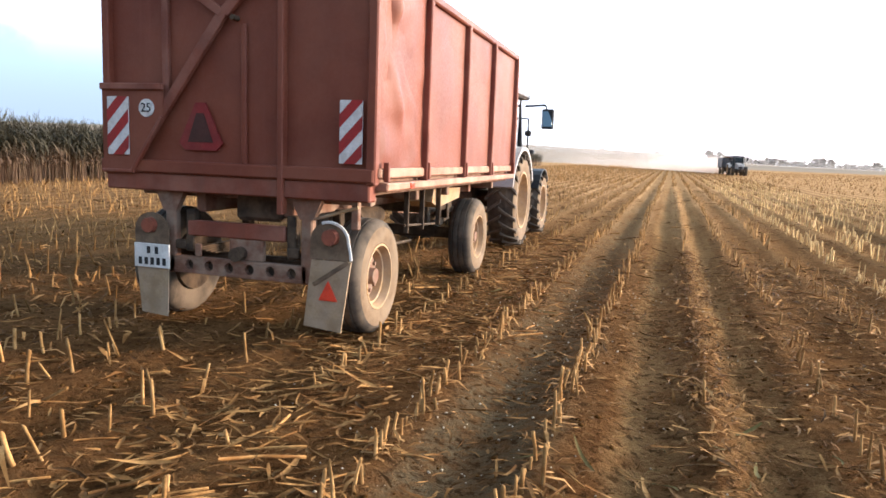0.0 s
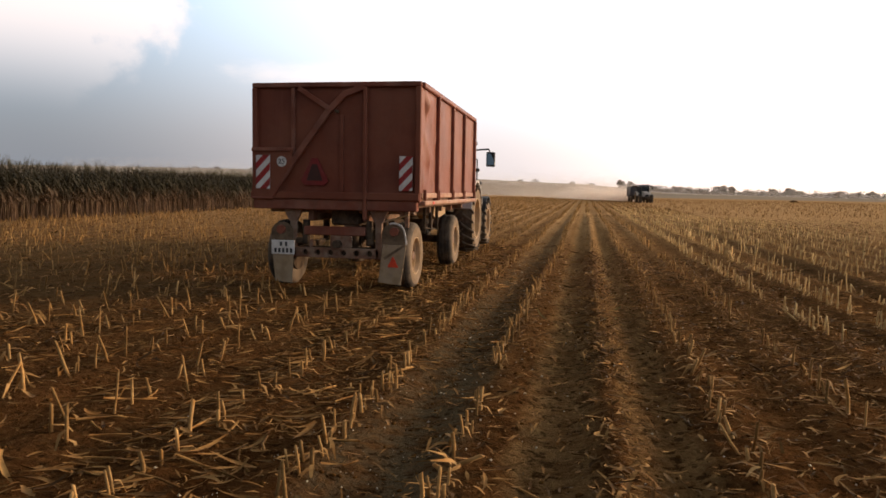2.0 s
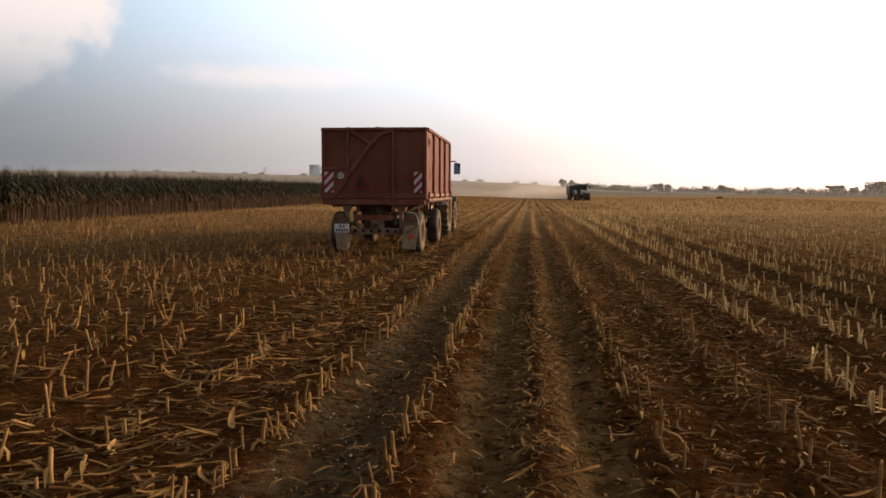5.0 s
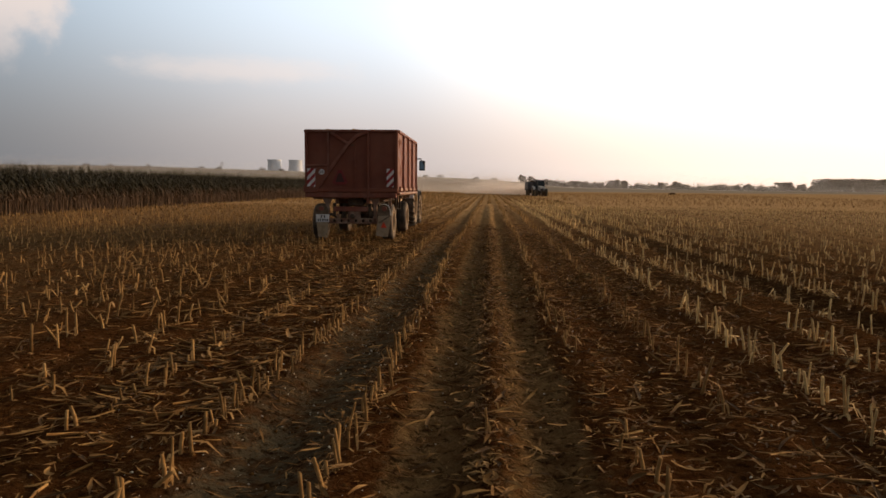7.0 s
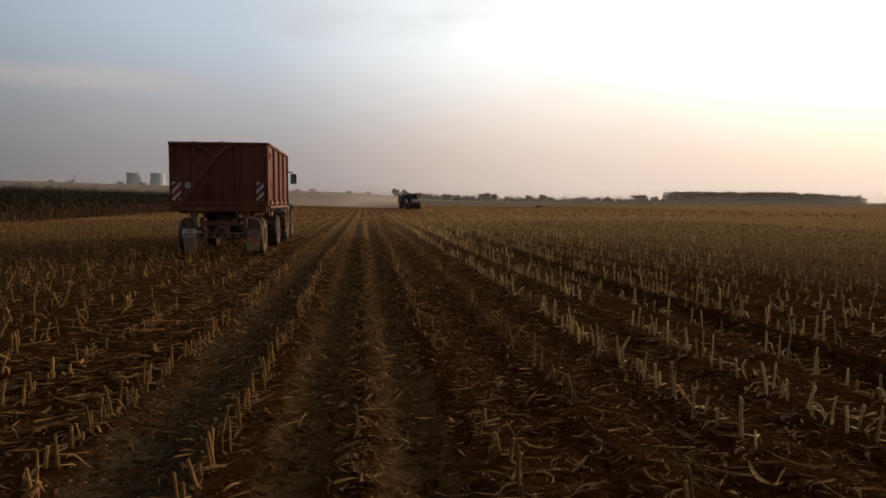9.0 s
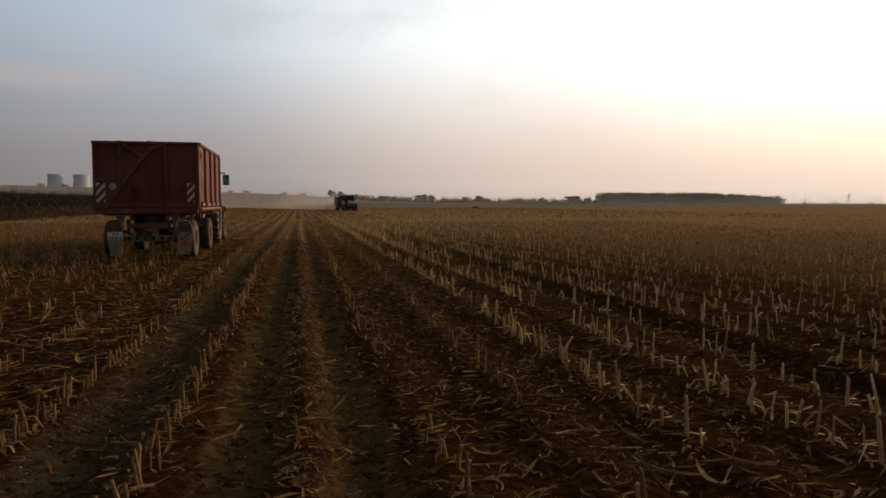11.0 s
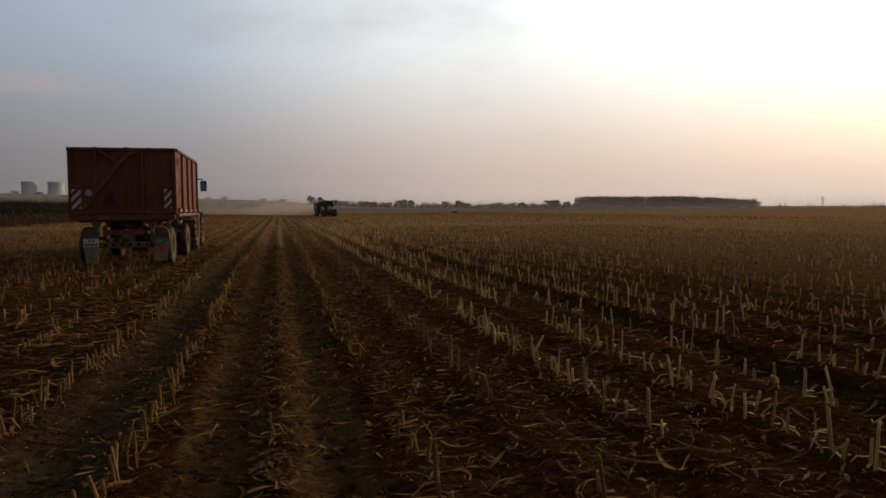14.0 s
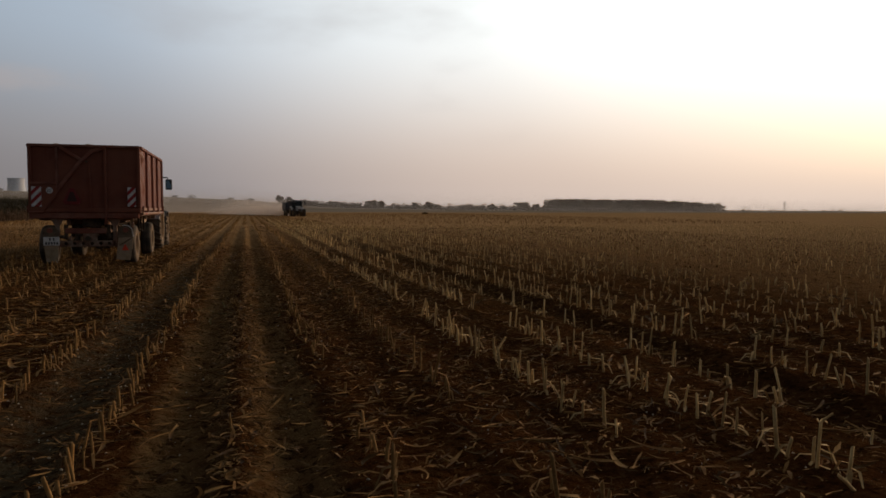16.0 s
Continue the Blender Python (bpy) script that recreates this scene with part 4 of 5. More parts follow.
    for s in (1, -1):
        wall = part("side_wall", box(B(), min(s * 1.20, s * 1.235), max(s * 1.20, s * 1.235), 0.06, L, 1.33, 2.88, 0.006), M_RED, T, "red sheet-metal side wall")
        for i in range(4):
            a, b = edges[i] + 0.02, edges[i + 1] - 0.02
            o, u = ((s * 1.243, a, 1.42), (0, b - a, 0)) if s > 0 else ((s * 1.243, b, 1.42), (0, a - b, 0))
            bm = sheet(B(), o, u, (0, 0, 1.46), 36 if i == 0 else 16, 40 if i == 0 else 20, 0.03 if i == 0 else 0.018, 3 + i + 5 * s, 0.006)
            if i == 0:
                # buckled sheet at the rear corner: a long crease, a pushed-in hollow beside it and a shallow slanting fold
                for v in bm.verts:
                    y, z = v.co.y, v.co.z
                    hit = -0.068 * math.exp(-((y - 0.20 - 0.10 * (2.7 - z)) / 0.045) ** 2 - ((z - 2.62) / 0.17) ** 2)
                    hit += 0.050 * math.exp(-((y - 0.34) / 0.06) ** 2 - ((z - 2.66) / 0.14) ** 2)
                    hit -= 0.050 * math.exp(-((y - 0.16) / 0.07) ** 2 - ((z - 2.20) / 0.12) ** 2)
                    hit += 0.040 * math.exp(-((y - 0.30 - 0.5 * (2.1 - z)) / 0.10) ** 2 - ((z - 1.95) / 0.25) ** 2)
                    v.co.x += s * hit
            part("panel", bm, M_RED, wall, "", True)
        for y in ribs + [L - 0.03]:
            part("rib", box(B(), min(s * 1.20, s * 1.30), max(s * 1.20, s * 1.30), y - 0.035, y + 0.035, 1.30, 2.88, 0.01), M_RED_DARK, wall)
        part("top_rail", box(B(), min(s * 1.17, s * 1.29), max(s * 1.17, s * 1.29), 0.06, L + 0.02, 2.87, 2.948, 0.014), M_RED, wall)
        part("bottom_rail", box(B(), min(s * 1.20, s * 1.27), max(s * 1.20, s * 1.27), 0.02, L, 1.335, 1.415, 0.012), M_LEDGE, wall)
        part("ledge", box(B(), min(s * 1.10, s * 1.30), max(s * 1.10, s * 1.30), 0.11, L, 1.235, 1.30, 0.012), M_LEDGE, wall, "dusty ledge along the bed")
        for y in [0.1] + ribs + [L - 0.1]:
            part("latch", box(B(), min(s * 1.27, s * 1.315), max(s * 1.27, s * 1.315), y - 0.018, y + 0.018, 1.31, 1.46, 0.006), M_RED, wall)
        part("side_reflector", box(B(), min(s * 1.30, s * 1.308), max(s * 1.30, s * 1.308), 0.62, 0.72, 1.245, 1.29, 0.002), M_ORANGE, wall)
    part("front_wall", sheet(B(), (1.2, L + 0.02, 1.33), (-2.4, 0, 0), (0, 0, 1.61), 12, 10, 0.01, 9), M_RED, T, "", True)
    # chassis
    for x in (-0.42, 0.42):
        part("chassis_rail", box(B(), x - 0.045, x + 0.045, 0.15, L - 0.1, 0.98, 1.19, 0.01), M_RUST, T)
    for y in (0.3, 1.4, 2.4, 3.3, 4.5):
        part("cross_member", box(B(), -1.1, 1.1, y - 0.04, y + 0.04, 1.10, 1.195, 0.008), M_RUST, T)
    for x in (-0.66, 0.63):
        part("rear_leg", box(B(), x - 0.05, x + 0.05, 0.06, 0.14, 0.45, 1.15, 0.012), M_RUST, T, "rusty upright under the bed")
        part("gusset", slab(B(), [(x - 0.14, 1.148), (x + 0.14, 1.148), (x + 0.06, 0.98), (x - 0.06, 0.98)], 1, 0.055, 0.115), M_RUST, T)
    part("lower_crossbar", box(B(), -0.50, 0.43, 0.07, 0.15, 0.78, 0.91, 0.012), M_RED_DARK, T, "dull red crossbar")
    # bumper with six round holes
    bm = B()
    xs = [-0.48 + 0.195 * k for k in range(6)]
    for z0, z1 in ((0.455, 0.487), (0.573, 0.60)):
        box(bm, -0.70, 0.63, 0.06, 0.12, z0, z1, 0.004)
    cuts = [-0.70] + [v for x in xs for v in (x - 0.043, x + 0.043)] + [0.63]
    for i in range(0, len(cuts), 2):
        box(bm, cuts[i], cuts[i + 1], 0.06, 0.12, 0.487, 0.573, 0)
    for x in xs:
        for sx in (-1, 1):
            for sz in (-1, 1):
                slab(bm, [(x + sx * 0.043, 0.53 + sz * 0.043), (x + sx * 0.043, 0.53 + sz * 0.012), (x + sx * 0.030, 0.53 + sz * 0.030), (x + sx * 0.012, 0.53 + sz * 0.043)], 1, 0.062, 0.118)
    part("bumper", bm, M_RUST, T, "rusty rear bumper bar with six round holes")
    part("bumper_back", box(B(), -0.70, 0.63, 0.125, 0.14, 0.46, 0.60, 0.003), M_DARK, T)
    part("hook", box(B(), -0.40, -0.34, 0.03, 0.06, 0.61, 0.72, 0.01), M_RUST, T)
    part("coupling", rod(B(), (0.02, -0.02, 0.66), (0.02, 0.16, 0.66), 0.06), M_DARK, T)
    part("coupling_plate", box(B(), -0.10, 0.22, 0.08, 0.14, 0.60, 0.78, 0.01), M_RUST, T)
    for x in (-0.56, 0.51):
        part("lamp_box", box(B(), x - 0.05, x + 0.05, 0.05, 0.10, 0.66, 0.74, 0.01), M_DARK, T)
    # mud flaps with lamps; the number plate hangs on one
    flapR = part("mud_flap", slab(B(), [(0.655, 0.14), (0.98, 0.11), (1.06, 0.68), (0.72, 0.68)], 1, -0.02, -0.005), M_FLAP, T, "grey rubber mud flap")
    part("flap_head", slab(B(), arch(0.70, 1.04, 0.685, 0.985), 1, -0.004, 0.012), M_FLAPHEAD, flapR)
    # a bent white strip round the head of the flap
    bend = [(0.87 + 0.165 * math.cos(radians(k)), 0.835 + 0.148 * math.sin(radians(k))) for k in range(112, -1, -14)] + [(1.052, 0.76), (1.062, 0.69)]
    bm = B()
    for (xa, za), (xb, zb) in zip(bend, bend[1:]):
        beam(bm, (xa, -0.020, za), (xb, -0.020, zb), 0.024, 0.014)
    part("edge_strip", bm, M_WHITE, flapR, "bent chipped white edging strip")
    part("tail_lamp", rod(B(), (0.885, -0.06, 0.865), (0.885, 0.0, 0.865), 0.062, 0.068, 18), M_LENS, flapR, "round dull amber lamp", True)
    part("reflector", slab(B(), [(0.79, 0.36), (0.95, 0.36), (0.87, 0.52)], 1, -0.032, -0.021), M_ORANGE, flapR, "red triangle reflector")
    part("flap_strap", beam(B(), (0.74, -0.026, 0.48), (1.04, -0.026, 0.68), 0.035, 0.006), M_FLAPHEAD, flapR)
    flapL = part("mud_flap", slab(B(), [(-0.90, 0.10), (-0.64, 0.08), (-0.62, 0.68), (-0.96, 0.68)], 1, -0.02, -0.005), M_FLAP, T, "grey rubber mud flap")
    part("flap_head", slab(B(), arch(-0.97, -0.63, 0.685, 0.965), 1, -0.004, 0.012), M_FLAPHEAD, flapL)
    part("tail_lamp", rod(B(), (-0.81, -0.05, 0.855), (-0.81, 0.0, 0.855), 0.062, 0.068, 18), M_LENS, flapL, "round dull amber lamp", True)
    num = part("number_plate", box(B(), -0.95, -0.60, -0.045, -0.025, 0.495, 0.70, 0.004), M_WHITE, flapL, "white plate with dark bars")
    for x0, z0 in ((-0.82, 0.615), (-0.74, 0.615), (-0.905, 0.52), (-0.845, 0.52), (-0.785, 0.52), (-0.725, 0.52), (-0.665, 0.52)):
        x1, z1 = x0 + 0.035, z0 + 0.062
        part("bar", box(B(), x0, x1, -0.0475, -0.0455, z0, z1, 0), M_BLACK, num)
    # axles, springs, wheels
    for y in (0.55, 3.95):
        part("axle", box(B(), -0.85, 0.85, y - 0.05, y + 0.05, 0.44, 0.58, 0.02), M_DARK, T)
        for x in (-0.48, 0.48):
            bm = B()
            for k in range(5):
                w = 0.44 - 0.07 * k
                box(bm, x - 0.035, x + 0.035, y - w, y + w, 0.585 + 0.018 * (4 - k) - 0.0, 0.600 + 0.018 * (4 - k), 0.003)
            part("leaf_spring", bm, M_DARK, T)
            for dy in (-0.42, 0.42):
                part("spring_hanger", box(B(), x - 0.04, x + 0.04, y + dy - 0.05, y + dy + 0.05, 0.64, 1.0, 0.01), M_DARK, T)
        for s in (1, -1):
            trailer_wheel(T, s * 0.93, y, 0.485, 0.495, 0.29, s)
    part("mudguard_stay", rod(B(), (0.66, 0.10, 0.98), (1.06, 0.10, 1.10), 0.013), M_CREAM, T)
    part("mudguard_stay", box(B(), 1.00, 1.06, 0.10, 0.16, 0.92, 1.15, 0.008), M_RUST, T)
    part("turntable", rod(B(), (0, 3.95, 0.90), (0, 3.95, 0.98), 0.48, n=28), M_DARK, T)
    part("front_subframe", box(B(), -0.5, 0.5, 3.6, 4.6, 0.78, 0.90, 0.02), M_DARK, T)
    part("drawbar", beam(B(), (-0.35, 4.6, 0.72), (0, 6.0, 0.62), 0.09, 0.10, (0, 0, 1)), M_RUST, T)
    part("drawbar", beam(B(), (0.35, 4.6, 0.72), (0, 6.0, 0.62), 0.09, 0.10, (0, 0, 1)), M_RUST, T)
    part("tool_box", slab(B(), [(2.15, 1.03), (2.35, 0.96), (3.20, 1.03), (3.25, 1.15), (2.20, 1.17)], 0, 0.70, 1.00), M_CREAM, T, "dusty cream tool box under the bed")
    part("air_tank", rod(B(), (0.45, 1.35, 0.88), (0.45, 1.95, 0.88), 0.10, n=18), M_DARK, T, "", True)
    part("tipping_ram", rod(B(), (0, 2.0, 0.72), (0, 2.9, 1.15), 0.09, n=14), M_DARK, T, "", True)
    part("side_guard_bar", rod(B(), (1.02, 1.25, 0.86), (1.02, 2.20, 0.80), 0.012), M_DARK, T)
    for y in (1.30, 1.75, 2.30):
        part("bracket", box(B(), 1.00, 1.05, y - 0.013, y + 0.013, 0.78, 1.19, 0.006), M_DARK, T)
    part("brake_hose", rod(B(), (0.7, 1.2, 0.62), (0.75, 2.2, 0.60), 0.015), M_DARK, T)
    part("spare_block", box(B(), -0.15, 0.30, 0.25, 0.75, 0.92, 1.19, 0.03), M_DARK, T)
    return T


build_trailer()

# load: maize heaped almost to the rim
heap = B()
nx, ny = 26, 44
g = [[heap.verts.new((-4.63 + 2.36 * i / nx, 17.07 + 4.92 * j / ny, 2.885 + 0.045 * noise.noise(Vector((i * 0.35, j * 0.35, 2))) + 0.10 * math.sin(math.pi * i / nx) * math.sin(math.pi * j / ny)
                          + (0.075 if noise.noise(Vector((i * 0.9, j * 0.9, 5))) > 0.32 else 0))) for j in range(ny + 1)] for i in range(nx + 1)]
b = [[heap.verts.new((-4.63 + 2.36 * i / nx, 17.07 + 4.92 * j / ny, 1.335)) for j in (0, ny)] for i in (0, nx)]
for i in range(nx):
    for j in range(ny):
        heap.faces.new((g[i][j], g[i + 1][j], g[i + 1][j + 1], g[i][j + 1]))
heap.faces.new([g[i][0] for i in range(nx + 1)] + [b[1][0], b[0][0]])
heap.faces.new([g[i][ny] for i in range(nx + 1)] + [b[1][1], b[0][1]])
heap.faces.new([g[0][j] for j in range(ny + 1)] + [b[0][1], b[0][0]])
heap.faces.new([g[nx][j] for j in range(ny + 1)] + [b[1][1], b[1][0]])
heap.faces.new((b[0][0], b[1][0], b[1][1], b[0][1]))
tagged(link("maize_load", heap, M_GRAIN, None, "heaped yellow-brown maize load inside the trailer", True), category="crop load", kind="stuff")


# ---- tractors (origin under the middle of the rear axle, y forward) ----
def tractor_wheel(parent, x, y, R, width, side, lugs):
    w = empty_part("wheel", parent, pose(x, y, R, 0, 0, 0 if side > 0 else 180))
    h = width / 2
    bm = lathe(B(), [(-h, R * 0.66), (-h * 1.04, R * 0.78), (-h * 0.92, R * 0.90), (-h * 0.4, R * 0.945), (h * 0.4, R * 0.945), (h * 0.90, R * 0.905), (h * 0.92, R * 0.58), (0, R * 0.55)], 48)
    part("tyre", bm, M_TYRE, w, "lugged black tractor tyre, dusty", False)
    made = {}
    for s in (-1, 1):
        t = B()
        box(t, -0.02, h * 1.12, -0.028, 0.028, -0.04, R * 0.055, 0.006)
        for v in t.verts:
            v.co.z += R * 0.945 - 0.28 * R * max(0, v.co.x / h - 0.55) ** 2
            v.co.y += -0.75 * v.co.x
            v.co.x *= s
        made[s] = part("lug", t, M_TYRE, w)
        for i in range(1, lugs):
            o = new("lug", made[s].data)
            o.parent, o.matrix_basis = w, Matrix.Rotation(2 * math.pi * (i + (0.5 if s > 0 else 0)) / lugs, 4, "X")
        made[s].matrix_basis = Matrix.Rotation(math.pi / lugs if s > 0 else 0, 4, "X")
    part("sidewall", lathe(B(), [(h * 0.92, R * 0.905), (h * 1.04, R * 0.83), (h * 1.07, R * 0.74), (h * 0.98, R * 0.63), (h * 0.90, R * 0.585)], 40), M_WALL, w, "", True)
    part("rim", lathe(B(), [(h * 0.90, R * 0.585), (h * 1.0, R * 0.60), (h * 1.0, R * 0.555), (h * 0.6, R * 0.53), (h * 0.25, R * 0.49), (h * 0.15, R * 0.25), (h * 0.40, R * 0.22), (h * 0.42, 0.001),
                            (-h * 0.3, 0.001), (-h * 0.3, R * 0.56)], 32), M_CREAM, w, "dusty pale rim", True)
    for i in range(8):
        a = 2 * math.pi * i / 8
        part("nut", rod(B(), (h * 0.15, R * 0.34 * math.cos(a), R * 0.34 * math.sin(a)), (h * 0.30, R * 0.34 * math.cos(a), R * 0.34 * math.sin(a)), 0.02, n=6), M_RUST, w)
    return w


def build_tractor(m, label, paint, fender_paint):
    T = thing("tractor", label, "tractor", m, "tractors in the field")
    for s in (1, -1):
        tractor_wheel(T, s * 0.84, 0.0, 0.81, 0.46, s, 20)
        tractor_wheel(T, s * 0.84, 2.48, 0.62, 0.36, s, 18)
        # rear fender: an arched plate over the wheel
        bm = B()
        pts = [(0.95 * math.cos(radians(a)), 0.81 + 0.90 * math.sin(radians(a))) for a in range(20, 172, 12)]
        inner = [(0.89 * math.cos(radians(a)), 0.81 + 0.84 * math.sin(radians(a))) for a in range(164, 12, -12)]
        slab(bm, pts + inner, 0, min(s * 0.55, s * 1.07), max(s * 0.55, s * 1.07))
        fender = part("fender", bm, fender_paint, T, "dusty light grey fender")
        part("fender_panel", slab(B(), [(-0.88, 1.10), (-0.82, 1.45), (-0.5, 1.76), (0.4, 1.70), (0.8, 1.1)], 0, min(s * 0.53, s * 0.56), max(s * 0.53, s * 0.56)), fender_paint, fender)
        part("tail_light", box(B(), min(s * 0.62, s * 0.98), max(s * 0.62, s * 0.98), -0.93, -0.80, 1.36, 1.45, 0.015), M_ORANGE, fender, "red tail light")
        # front mudguard
        bm = B()
        pts = [(2.48 + 0.72 * math.cos(radians(a)), 0.62 + 0.70 * math.sin(radians(a))) for a in range(40, 165, 14)]
        inner = [(2.48 + 0.69 * math.cos(radians(a)), 0.62 + 0.67 * math.sin(radians(a))) for a in range(152, 34, -14)]
        slab(bm, pts + inner, 0, min(s * 0.66, s * 1.02), max(s * 0.66, s * 1.02))
        part("front_mudguard", bm, M_BLACK, T)
        # cab pillars and side window
        for y, lean in ((-0.45, 0.05), (0.55, 0.0), (1.25, 0.12)):
            part("pillar", beam(B(), (s * 0.74, y + lean, 1.30), (s * 0.68, y, 2.60), 0.07, 0.07, (1, 0, 0)), M_BLACK, T)
        win = part("side_window", slab(B(), [(-0.42, 1.45), (1.25, 1.40), (1.18, 2.58), (-0.40, 2.58)], 0, min(s * 0.70, s * 0.706), max(s * 0.70, s * 0.706)), M_GLASS, T, "tinted cab window")
        win.visible_shadow = False
        part("grab_rail", rod(B(), (s * 0.86, 1.30, 1.70), (s * 0.86, 1.30, 2.25), 0.016), M_BLACK, T)
        part("grab_rail_end", rod(B(), (s * 0.72, 1.28, 2.25), (s * 0.86, 1.30, 2.25), 0.014), M_BLACK, T)
        part("work_lamp", box(B(), min(s * 0.80, s * 0.92), max(s * 0.80, s * 0.92), 1.26, 1.36, 1.93, 2.03, 0.02), M_BLACK, T)
        part("marker_lamp", box(B(), min(s * 0.84, s * 0.98), max(s * 0.84, s * 0.98), 1.30, 1.42, 1.60, 1.68, 0.02), M_BLACK, T)
        arm = part("mirror_arm", rod(B(), (s * 0.72, 1.62, 2.50), (s * 1.10, 1.70, 2.53), 0.022), M_BLACK, T)
        part("mirror_stem", rod(B(), (s * 1.10, 1.70, 2.53), (s * 1.14, 1.70, 2.42), 0.016), M_BLACK, arm)
        shell = part("mirror_shell", box(B(), s * 1.15 - 0.115, s * 1.15 + 0.115, 1.69, 1.76, 2.08, 2.46, 0.03), M_BLACK, T, "large dark wing mirror")
        part("mirror_glass", box(B(), -0.09, 0.09, -0.004, 0.004, -0.15, 0.15, 0.002), M_MIRROR, shell).matrix_basis = pose(s * 1.15, 1.668, 2.27, -9, 0, s * 20)
        part("head_lamp", box(B(), min(s * 0.10, s * 0.28), max(s * 0.10, s * 0.28), 3.42, 3.46, 1.28, 1.42, 0.02), M_WHITE, T)
        part("step", box(B(), min(s * 0.62, s * 0.86), max(s * 0.62, s * 0.86), 1.05, 1.45, 0.55, 0.60, 0.01), M_DARK, T)
    roof = part("cab_roof", box(B(), -0.82, 0.82, -0.60, 1.62, 2.60, 2.74, 0.05), M_BLUE, T, "dark blue-grey cab roof")
    part("beacon", rod(B(), (0.6, -0.3, 2.74), (0.6, -0.3, 2.84), 0.05), M_LENS, roof)
    for x in (-0.55, 0.55):
        part("roof_lamp", box(B(), x - 0.09, x + 0.09, -0.66, -0.60, 2.62, 2.71, 0.02), M_WHITE, roof)
    part("cab_floor", box(B(), -0.72, 0.72, -0.45, 1.40, 1.18, 1.34, 0.02), M_BLACK, T)
    for y, n in ((-0.44, "rear_window"), (1.42, "windscreen")):
        o = part(n, box(B(), -0.68, 0.68, y - 0.003, y + 0.003, 1.45, 2.58, 0), M_GLASS, T)
        o.visible_shadow = False
    part("rear_panel", box(B(), -0.72, 0.72, -0.50, -0.42, 1.05, 1.44, 0.02), M_BLACK, T)
    part("seat", box(B(), -0.25, 0.25, 0.0, 0.5, 1.35, 1.60, 0.05), M_BLACK, T)
    part("seat_back", box(B(), -0.25, 0.25, -0.08, 0.05, 1.60, 2.10, 0.05), M_BLACK, T)
    part("steering_wheel", lathe(B(), [(-0.015, 0.17), (0.015, 0.17), (0.015, 0.20), (-0.015, 0.20)], 20), M_BLACK, T).matrix_basis = pose(0, 0.95, 1.78, 0, 60, 90)
    bonnet = part("bonnet", slab(B(), [(1.44, 1.0), (3.42, 0.95), (3.42, 1.45), (3.2, 1.58), (1.44, 1.76)], 0, -0.36, 0.36), paint, T, "bonnet with a dark grille")
    part("grille", box(B(), -0.28, 0.28, 3.42, 3.45, 0.98, 1.26, 0.01), M_BLACK, bonnet)
    part("exhaust", rod(B(), (0.50, 1.60, 1.40), (0.50, 1.60, 2.55), 0.05, n=14), M_BLACK, T, "", True)
    part("gearbox", box(B(), -0.30, 0.30, -0.55, 3.3, 0.55, 1.10, 0.06), M_DARK, T)
    part("rear_axle", rod(B(), (-0.7, 0, 0.81), (0.7, 0, 0.81), 0.14, n=16), M_DARK, T)
    part("front_axle", box(B(), -0.7, 0.7, 2.38, 2.58, 0.50, 0.68, 0.03), M_DARK, T)
    part("front_weight", box(B(), -0.32, 0.32, 3.46, 3.75, 0.55, 0.95, 0.04), M_DARK, T)
    part("hitch", beam(B(), (0, -0.5, 0.66), (0, -1.42, 0.64), 0.12, 0.10, (0, 0, 1)), M_DARK, T)
    return T


build_tractor(pose(-3.45, 23.95, 0), "dark-cabbed tractor with dusty wheels, hitched to the red trailer", M_BLUE, M_GREY)
build_tractor(pose(9.6, 120.0, 0, 0, 0, 186), "distant dark tractor coming up the field, trailing dust", M_GREY, M_WHITE)


def build_far_trailer(m):
    """The second trailer: dark box, heaped load, four wheels."""
    T = thing("loaded_trailer", "distant dark high-sided trailer drawn by the second tractor", "trailer", m)
    for x in (-1.2, 1.2):
        part("side_wall", box(B(), x - 0.03, x + 0.03, 0, 4.8, 1.1, 2.45, 0.01), M_BLUE, T)
        for y in (0.05, 1.2, 2.4, 3.6, 4.75):
            part("rib", box(B(), x - 0.06, x + 0.06, y - 0.04, y + 0.04, 1.0, 2.45, 0.01), M_BLACK, T)
    for y in (0.0, 4.8):
        part("end_wall", box(B(), -1.17, 1.17, y - 0.03, y + 0.03, 1.1, 2.45, 0.01), M_BLUE, T)
    part("bed", box(B(), -1.17, 1.17, 0, 4.8, 0.98, 1.10, 0.01), M_DARK, T)
    part("drawbar", beam(B(), (0, 4.8, 0.85), (0, 6.2, 0.66), 0.14, 0.12, (0, 0, 1)), M_DARK, T)
    for y in (0.8, 3.9):
        part("axle", box(B(), -0.85, 0.85, y - 0.05, y + 0.05, 0.46, 0.57, 0.02), M_DARK, T)
        part("axle_stand", box(B(), -0.45, 0.45, y - 0.15, y + 0.15, 0.56, 0.99, 0.02), M_DARK, T)
        for s in (1, -1):
            trailer_wheel(T, s * 0.95, y, 0.505, 0.515, 0.28, s)
    return T


far = pose(9.6, 120.0, 0, 0, 0, 186) @ pose(-0.1, -7.1, 0, 0, 0, -3)
build_far_trailer(far)
bm = B()
bmesh.ops.create_icosphere(bm, subdivisions=4, radius=1.0)
for v in bm.verts:
    v.co = Vector((v.co.x * 1.14, 2.4 + v.co.y * 2.3, 2.05 + v.co.z * (0.62 if v.co.z > 0 else 0.9) + 0.05 * noise.noise(v.co * 5)))
o = link("heaped_load", bm, M_CLOD, None, "dark heaped crop load in the distant trailer", True)
o.matrix_basis = far
tagged(o, category="crop load", kind="stuff")

